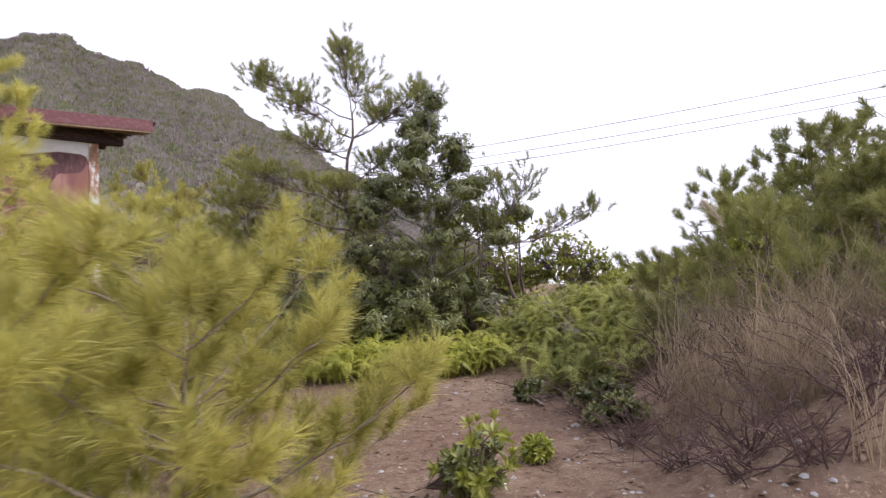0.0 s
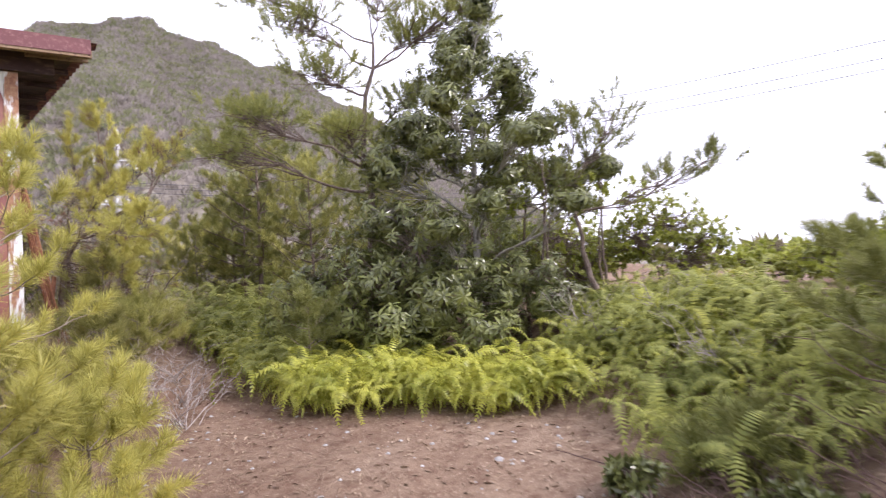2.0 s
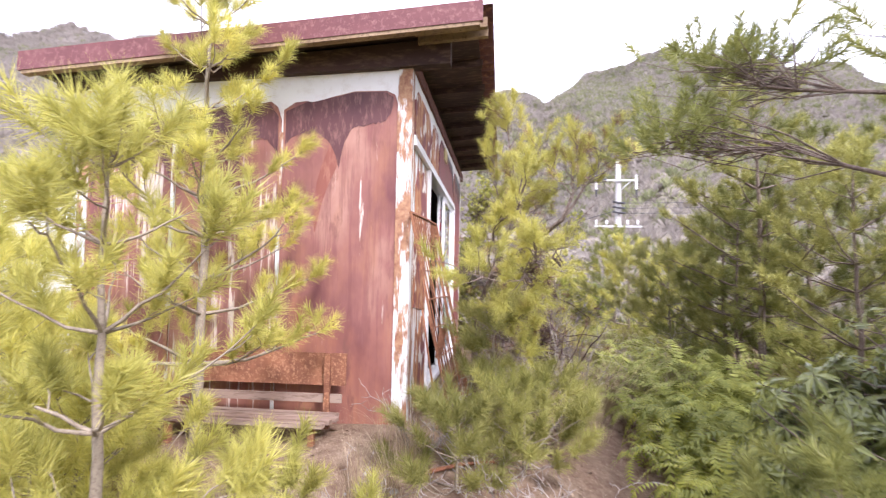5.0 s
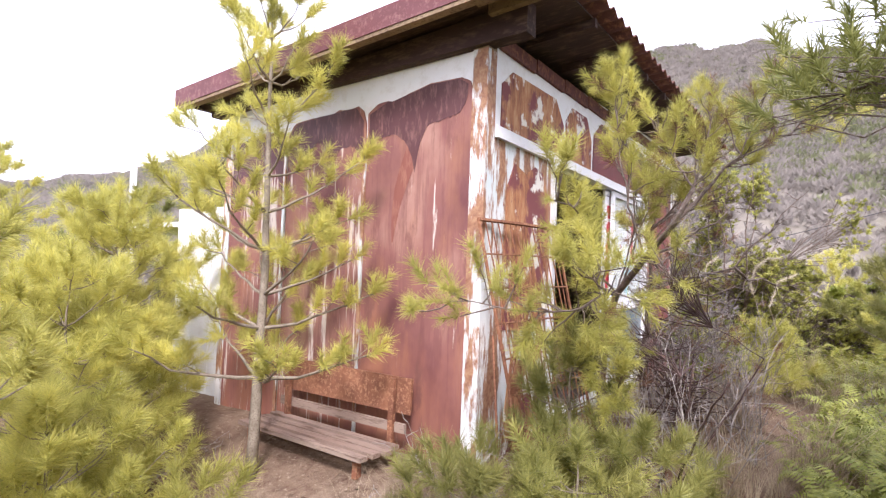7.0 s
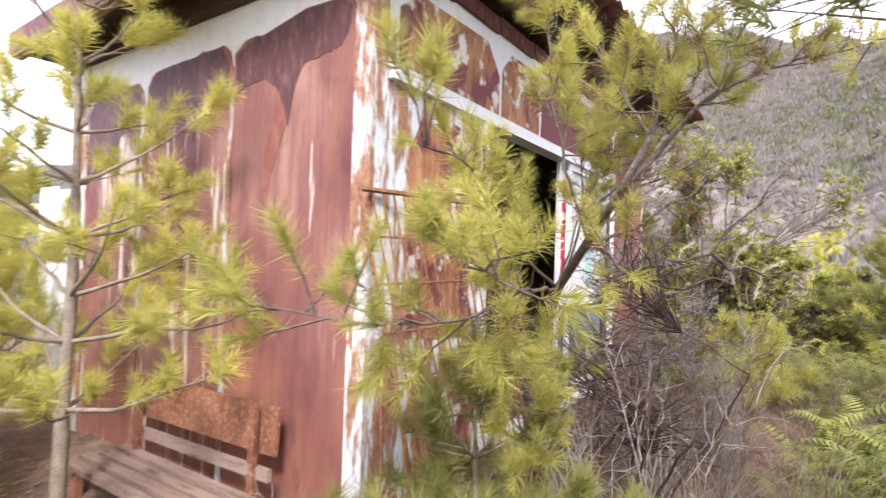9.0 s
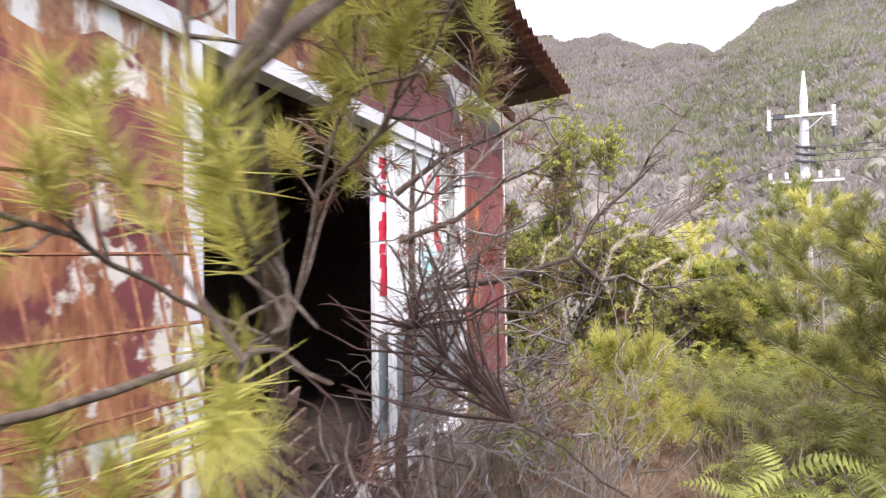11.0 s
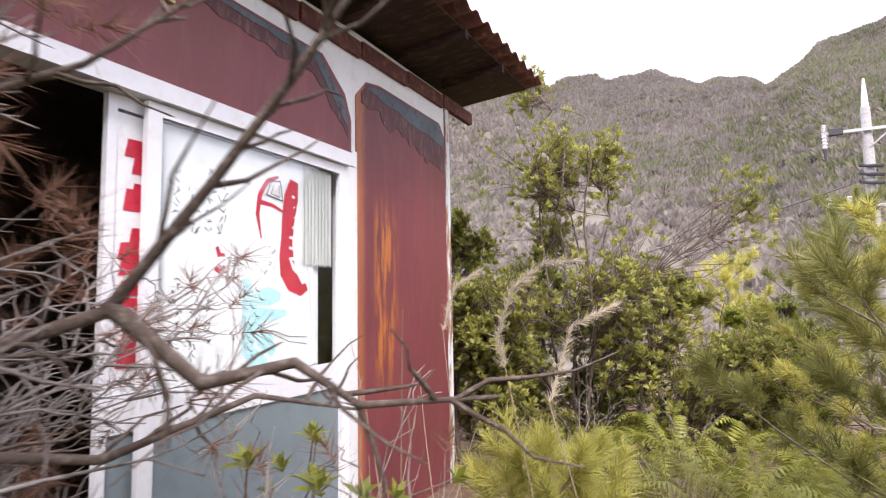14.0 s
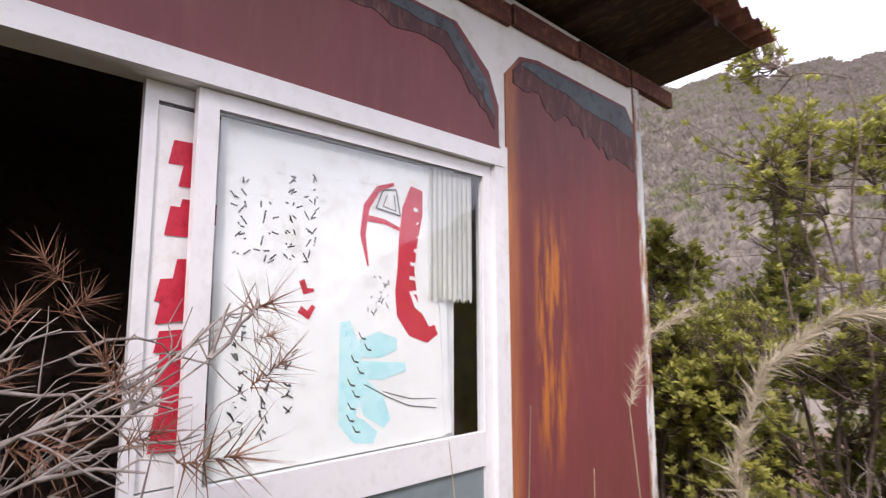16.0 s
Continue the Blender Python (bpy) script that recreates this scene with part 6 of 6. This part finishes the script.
ink("red_shape", M_redpaint, [
    [(3.23, 1.55, 0.004), (3.205, 1.66, 0.012), (3.22, 1.76, 0.014), (3.27, 1.83, 0.012), (3.34, 1.86, 0.006)],
    [(3.215, 1.72, 0.012), (3.3, 1.715, 0.009), (3.385, 1.69, 0.006)],
    [(3.45, 1.86, 0.03), (3.43, 1.77, 0.05), (3.41, 1.66, 0.045), (3.40, 1.55, 0.04), (3.40, 1.47, 0.05), (3.41, 1.40, 0.055), (3.45, 1.345, 0.05), (3.51, 1.31, 0.03), (3.55, 1.33, 0.02)],
    [(2.975, 1.49, 0.01), (2.99, 1.455, 0.012), (3.02, 1.46, 0.005)],
    [(2.97, 1.40, 0.012), (3.0, 1.38, 0.014), (3.02, 1.41, 0.008)]], "red brush drawing")
PX += 0.0006
ink("paper_gap", M_paper, [[(3.435 + 0.02 * math.sin(k), 1.78 - 0.052 * k, 0.007), (3.455, 1.775 - 0.052 * k, 0.007)] for k in range(7)] + [[(3.42, 1.47, 0.005), (3.45, 1.42, 0.012), (3.5, 1.39, 0.014)]], "bare paper between the strokes")
PX -= 0.0006
ink("turquoise_shape", M_teal, [
    [(3.14, 1.36, 0.02), (3.16, 1.27, 0.04), (3.17, 1.16, 0.05), (3.15, 1.03, 0.03)],
    [(3.2, 1.27, 0.03), (3.28, 1.28, 0.045), (3.36, 1.28, 0.02)],
    [(3.2, 1.15, 0.03), (3.26, 1.08, 0.05), (3.32, 1.01, 0.02)],
    [(3.13, 1.05, 0.02), (3.2, 1.0, 0.04), (3.27, 0.97, 0.02)], [(3.2, 1.2, 0.03), (3.3, 1.19, 0.03), (3.4, 1.2, 0.015)]], "turquoise wash")
rw = random.Random(12)
strokes = []
for col, (y, z0, z1) in enumerate(((2.79, 1.04, 1.34), (2.86, 1.03, 1.24), (2.94, 1.09, 1.27), (2.77, 1.56, 1.78), (2.85, 1.54, 1.74), (2.93, 1.55, 1.83), (3.0, 1.56, 1.83))):
    z = z0
    while z < z1:
        for s in range(3):
            a, b = rw.uniform(-0.02, 0.02), rw.uniform(-0.012, 0.014)
            strokes.append([(y + a, z + b, 0.0024), (y + a + rw.uniform(-0.022, 0.024), z + b + rw.uniform(-0.006, 0.03), 0.0022)])
        z += 0.042
for k in range(16):
    y, z = 3.27 + rw.uniform(-0.045, 0.05), 1.46 + rw.uniform(-0.08, 0.06)
    strokes.append([(y, z, 0.002), (y + rw.uniform(-0.014, 0.014), z + rw.uniform(-0.02, 0.02), 0.002)])
for k in range(9):
    y, z = 3.17 + rw.uniform(-0.03, 0.05), 1.02 + 0.038 * k
    strokes.append([(y, z, 0.002), (y + 0.012, z - 0.02, 0.003), (y + 0.03, z - 0.024, 0.0015)])
strokes += [[(3.22, 1.15, 0.0018), (3.32, 1.1, 0.0018), (3.42, 1.06, 0.0018), (3.55, 1.04, 0.0018)], [(3.3, 1.12, 0.0015), (3.42, 1.085, 0.0015), (3.55, 1.075, 0.0015)],
            [(3.29, 1.83, 0.003), (3.26, 1.76, 0.003), (3.37, 1.745, 0.003), (3.35, 1.84, 0.003), (3.29, 1.83, 0.003)], [(3.31, 1.815, 0.002), (3.29, 1.77, 0.002), (3.35, 1.76, 0.002), (3.34, 1.82, 0.002)]]
g = Geo()
for st in strokes:
    for (y, z, w), (y2, z2, w2) in zip(st, st[1:]):
        L = math.hypot(y2 - y, z2 - z) or 1
        ny, nz = -(z2 - z) / L * w, (y2 - y) / L * w
        g.poly([(PX + 0.0024, y + ny, z + nz), (PX + 0.0024, y - ny, z - nz), (PX + 0.0024, y2 - ny, z2 - nz), (PX + 0.0024, y2 + ny, z2 + nz)])
tagged(part("writing", g, M_ink, poster, "small illegible brush writing"), kind="stuff")
solid("window_strip", Geo().slab([(3.60, 0.94), (3.635, 0.94), (3.575, 1.95), (3.54, 1.95)], PX - 0.004, PX), M_alu, "thin white strip edging the poster", "strip")
# curtain: hanging folds
g = Geo()
n = 40
for k in range(n + 1):
    y = 3.51 + 0.235 * k / n
    x = -0.0195 + 0.0028 * math.sin(k * 1.35) + 0.0012 * math.sin(k * 3.3)
    low = 1.44 + 0.012 * math.sin(k * 2.1)
    g.v += [(x, y, low), (x + 0.0008 * math.sin(k), y, 1.7), (x, y, 1.955)]
for k in range(n):
    a = 3 * k
    g.f += [(a, a + 3, a + 4, a + 1), (a + 1, a + 4, a + 5, a + 2)]
cur = solid("curtain", g, M_curtain, "faded grey lace curtain behind the door glass", "curtain", smooth=True)
# red letters on the inner door's paper: blocks of the letters' size
strip = thing("banner", "white paper strip with broken red lettering", "banner")
part("paper", Geo().slab([(2.538, 0.93), (2.75, 0.93), (2.75, 1.955), (2.538, 1.955)], -0.0555 + 0.003, -0.0555 + 0.005), M_paper, strip)
BX = -0.0555 + 0.0065
for z0, z1, y0, y1 in ((1.80, 1.86, 2.60, 2.68), (1.74, 1.80, 2.63, 2.68), (1.60, 1.67, 2.60, 2.67), (1.645, 1.69, 2.63, 2.70), (1.42, 1.48, 2.585, 2.66), (1.36, 1.43, 2.59, 2.64), (1.46, 1.53, 2.625, 2.66), (1.285, 1.335, 2.59, 2.63), (1.20, 1.265, 2.595, 2.635), (1.13, 1.20, 2.61, 2.66), (1.03, 1.115, 2.59, 2.64), (1.07, 1.13, 2.62, 2.70)):
    k = rw.uniform(-0.008, 0.012)
    BX += 0.0004
    y0, y1, z0, z1 = y0 - 0.03, y1 + 0.02, z0 - 0.006, z1 + 0.006
    part("letter_block", Geo().poly([(BX, y0, z0), (BX, y1 - 0.01, z0 + k), (BX, y1, z1), (BX, y0 + 0.012, z1 - k)]), M_redpaint, strip)

# boards and a loose frame lying in the dark room
room = thing("plank_stack", "pale broken boards leaning inside the hut", "planks", at=(-0.5, 2.2, -0.06))
for k in range(4):
    part("plank", Geo().box(0, 0.02, -0.7, 0.3, 0, 0.12, pose(0.05 * k, -0.1 * k, 0.14 * k + 0.02, 12, 18, 4 * k)), M_plank, room)

# ---- bench before the front wall ----
bench = thing("bench", "weathered slatted bench with rusty iron frame at the hut's front wall", "bench", at=(-1.04, -0.35, gz(-1.04, -0.35)))
bz = gz(-1.04, -0.35)


def bb(x0, x1, y0, y1, z0, z1, rot=0.0):
    return Geo().box(x0, x1, y0, y1, z0 - bz, z1 - bz, pose(0, 0, 0, 0, 0, rot))


for k in range(4):
    y = -0.18 + k * 0.095
    part("seat_slat", bb(-0.62 - 0.02 * (k % 2), 0.60 + 0.015 * (k % 3), y, y + 0.064, -0.012 + 0.004 * (k % 2), 0.016 + 0.004 * (k % 2), -2.5), M_plank, bench, "weathered grey-brown slat")
part("back_board", Geo().box(-0.62, 0.62, 0.215, 0.235, 0.21 - bz, 0.44 - bz, pose(0, -0.015, 0, -4, 0, -1)), M_rust, bench, "rusted backrest sheet")
part("back_slat", Geo().box(-0.62, 0.60, 0.20, 0.225, 0.075 - bz, 0.135 - bz, pose(0, 0, 0, 0, 0, -1)), M_plank, bench)
for x in (-0.5, 0.5):
    part("leg", bb(x - 0.02, x + 0.02, -0.15, -0.11, bz - 0.06, -0.013), M_rust, bench)
    part("leg", bb(x - 0.02, x + 0.02, 0.17, 0.20, bz - 0.06, 0.42), M_rust, bench)
    part("brace", bb(x - 0.015, x + 0.015, -0.15, 0.17, -0.045, -0.014), M_rust, bench)

# ---- rusty window grille leaning on the long side ----
grille = thing("window_grille", "rusty iron window grille leaning against the wall", "grille", at=(0.3, 0.45, -0.3))
T0, T1 = Vector((0.03, -0.10, 1.46)), Vector((0.10, 0.94, 1.48))
B0, B1 = Vector((0.34, 0.03, gz(0.34, 0.03) - 0.02)), Vector((0.42, 1.05, gz(0.42, 1.05) - 0.02))
o = Vector(grille.location)
for k in range(15):
    u = k / 14
    a, b = T0.lerp(T1, u) - o, B0.lerp(B1, u) - o
    wob = Vector((0.01 * math.sin(k * 2.2), 0.012 * math.sin(k * 3.1), 0))
    part("bar", Geo().tube([a, a.lerp(b, 0.5) + wob, b], 0.005 if k not in (0, 14) else 0.011, 5), M_rust, grille)
for k in range(8):
    u = 0.0 + k / 7.3
    a, b = T0.lerp(B0, u) - o, T1.lerp(B1, u) - o
    part("crossbar", Geo().tube([a, a.lerp(b, 0.5) + Vector((0.006, 0, 0.004)), b], 0.006 if k else 0.013, 5), M_rust, grille)
part("plate", Geo().box(-0.03, 0.03, -0.004, 0.004, -0.11, 0.11, Matrix.Translation(T0.lerp(B0, 0.62) + Vector((0.03, 0.06, 0)) - o) @ pose(0, 0, 0, 0, 12, 50)), M_rust, grille, "rusted latch plate")
for k, (a, b) in enumerate((((0.12, -0.03, 0.75), (0.3, -0.22, -0.35)), ((0.16, 0.02, 0.7), (0.42, -0.1, -0.35)))):
    solid("rusty_rod", Geo().tube([a, ((a[0] + b[0]) / 2 + 0.01, (a[1] + b[1]) / 2, (a[2] + b[2]) / 2), b], 0.008, 6), M_rust, "bent rusty iron rod leaning on the corner post", "rod", group="rusty rods")

# ---- white sheets of the next shed ----
shed = thing("white_shed", "bright white sheet-metal lean-to half hidden by pines", "shed", at=(-3.2, 0.14, -0.5))
for k in range(3):
    part("wall_sheet", Geo().box(-0.42 + 0.3 * k, -0.42 + 0.3 * k + 0.292, -0.02, 0.0, 0.0, 2.16 - 0.03 * (k % 2)), M_white, shed)
part("frame_post", Geo().box(-1.38, -1.33, -0.05, 0.0, -0.15, 2.65), M_white, shed)
part("rail", Geo().box(-1.33, -0.42, -0.045, -0.01, 1.98, 2.03), M_white, shed)

# ---- utility pole, crossarms, insulators and cables ----
PX0, PY0 = 4.62, 15.2
pbase = (PX0, PY0, gz(PX0, PY0))
pole = thing("utility_pole", "grey concrete utility pole with crossarms and insulators", "utility pole", at=pbase)
pz = pbase[2]
part("mast", Geo().tube([(0, 0, -0.3), (0, 0, 3), (0.01, 0, 5.05 - pz)], [0.13, 0.12, 0.085], 12), M_concrete, pole, smooth=True)
part("mast_tip", Geo().tube([(0.01, 0, 5.05 - pz), (0.015, 0, 5.4 - pz), (0.02, 0, 5.65 - pz)], [0.07, 0.045, 0.02], 8), M_white, pole, "white pointed cap")
ARMS = []
for zz, x0, x1 in ((4.56, -0.78, 0.62), (3.0, -0.8, 0.75)):
    ARMS.append(part("crossarm", Geo().box(x0, x1, -0.15, -0.095, zz - 0.03 - pz, zz + 0.03 - pz), M_galv, pole, "pale steel crossarm"))
part("strut", Geo().tube([(0.03, -0.11, 4.2 - pz), (0.4, -0.12, 4.53 - pz)], 0.016, 6), M_galv, pole)


def insulator(x, z, down):
    pts = [(x, -0.12, z - pz + (-0.03 - 0.036 * k if down else 0.03 + 0.02 * k)) for k in range(9)]
    return Geo().tube(pts, [0.055 if k % 2 else 0.026 for k in range(9)], 8)


for x in (-0.74, 0.58):
    part("insulator", insulator(x, 4.56, True), M_porcelain, ARMS[0], "white glazed insulator")
    part("insulator", insulator(x, 4.56, False), M_porcelain, ARMS[0], "white glazed insulator")
    part("lead_cap", Geo().tube([(x, -0.12, 4.24 - pz), (x, -0.12, 4.0 - pz)], [0.04, 0.02], 6), M_cable, pole)
part("switch_box", Geo().box(-0.66, -0.42, -0.2, -0.06, 4.51 - pz, 4.63 - pz), M_cable, pole, "dark cable switch on the crossarm")
for k in range(3):
    part("clamp", Geo().tube([(-0.2, -0.16, 3.5 + 0.17 * k - pz), (-0.07, -0.13, 3.47 + 0.17 * k - pz), (0.2, -0.16, 3.44 + 0.17 * k - pz)], [0.045, 0.03, 0.045], 7), M_cable, pole, "dark cable clamp")
for k in range(5):
    part("insulator", insulator(-0.74 + 0.34 * k, 3.03, False), M_porcelain, ARMS[1])


def cable(a, b, sag, r=0.012):
    a, b = Vector(a), Vector(b)
    pts = [a.lerp(b, u) - Vector((0, 0, sag * 4 * u * (1 - u))) for u in np.linspace(0, 1, 17)]
    solid("power_cable", Geo().tube(pts, r, 5), M_cable, "thin dark overhead cable in a slight sag", "cable", group="overhead cables")


for k in range(3):
    cable((PX0 + 0.2, PY0 - 0.16, 3.44 + 0.17 * k), (42, 22, 6.5 + 0.3 * k), 0.5, 0.01)
cable((PX0 - 0.2, PY0 - 0.16, 3.5), (-9, 17, 0.6), 0.3, 0.01)
for k, (h0, h1) in enumerate(((0.0, 0.0), (0.65, 1.0), (1.2, 1.55))):
    cable((22.0, 24.0, 8.9 - h0), (42, -18.0, 12.4 - h1), 0.6, 0.02)

# fallen debris at the hut's corner
for k, (x, y, a, L) in enumerate(((0.25, -0.75, 30, 0.5), (0.5, -1.25, -20, 0.35), (-0.5, -1.35, 70, 0.6))):
    solid("fallen_stick", Geo().tube([(x, y, gz(x, y) + 0.02), (x + 0.5 * L * math.cos(radians(a)), y + 0.5 * L * math.sin(radians(a)), gz(x, y) + 0.045), (x + L * math.cos(radians(a)), y + L * math.sin(radians(a)), gz(x, y) + 0.03)], [0.014, 0.012, 0.008], 6), M_rust if k == 0 else M_dead, "broken stick lying on the earth", "stick", group="fallen sticks")
x, y = 0.42, -1.15
solid("paper_scrap", Geo().poly([(x, y, gz(x, y) + 0.02), (x + 0.11, y + 0.02, gz(x, y) + 0.03), (x + 0.1, y + 0.07, gz(x, y) + 0.022), (x + 0.02, y + 0.06, gz(x, y) + 0.035)]), M_paper, "crumpled white paper scrap on the earth", "paper")

M_vent = mat("yellowed_plastic", two_scale((0.55, 0.45, 0.22), (0.65, 0.55, 0.30), (0.4, 0.32, 0.18), 8, 40, 0.05, 0.001), 0.5)
VENT_Y, VENT_Z = 2.57, 2.50
# louvred vent high on the long side
vent = thing("wall_vent", "yellowed louvred vent set in the wall above the door", "vent", at=(0.0, VENT_Y, VENT_Z))
part("frame", Geo().box(0.004, 0.022, -0.14, -0.125, -0.07, 0.07).box(0.004, 0.022, 0.125, 0.14, -0.07, 0.07).box(0.004, 0.022, -0.125, 0.125, 0.06, 0.07).box(0.004, 0.022, -0.125, 0.125, -0.07, -0.06), M_vent, vent)
for k in range(6):
    part("slat", Geo().box(-0.002, 0.002, -0.125, 0.125, -0.012, 0.012, pose(0.013, 0, -0.05 + 0.02 * k, 0, 35, 0)), M_vent, vent)
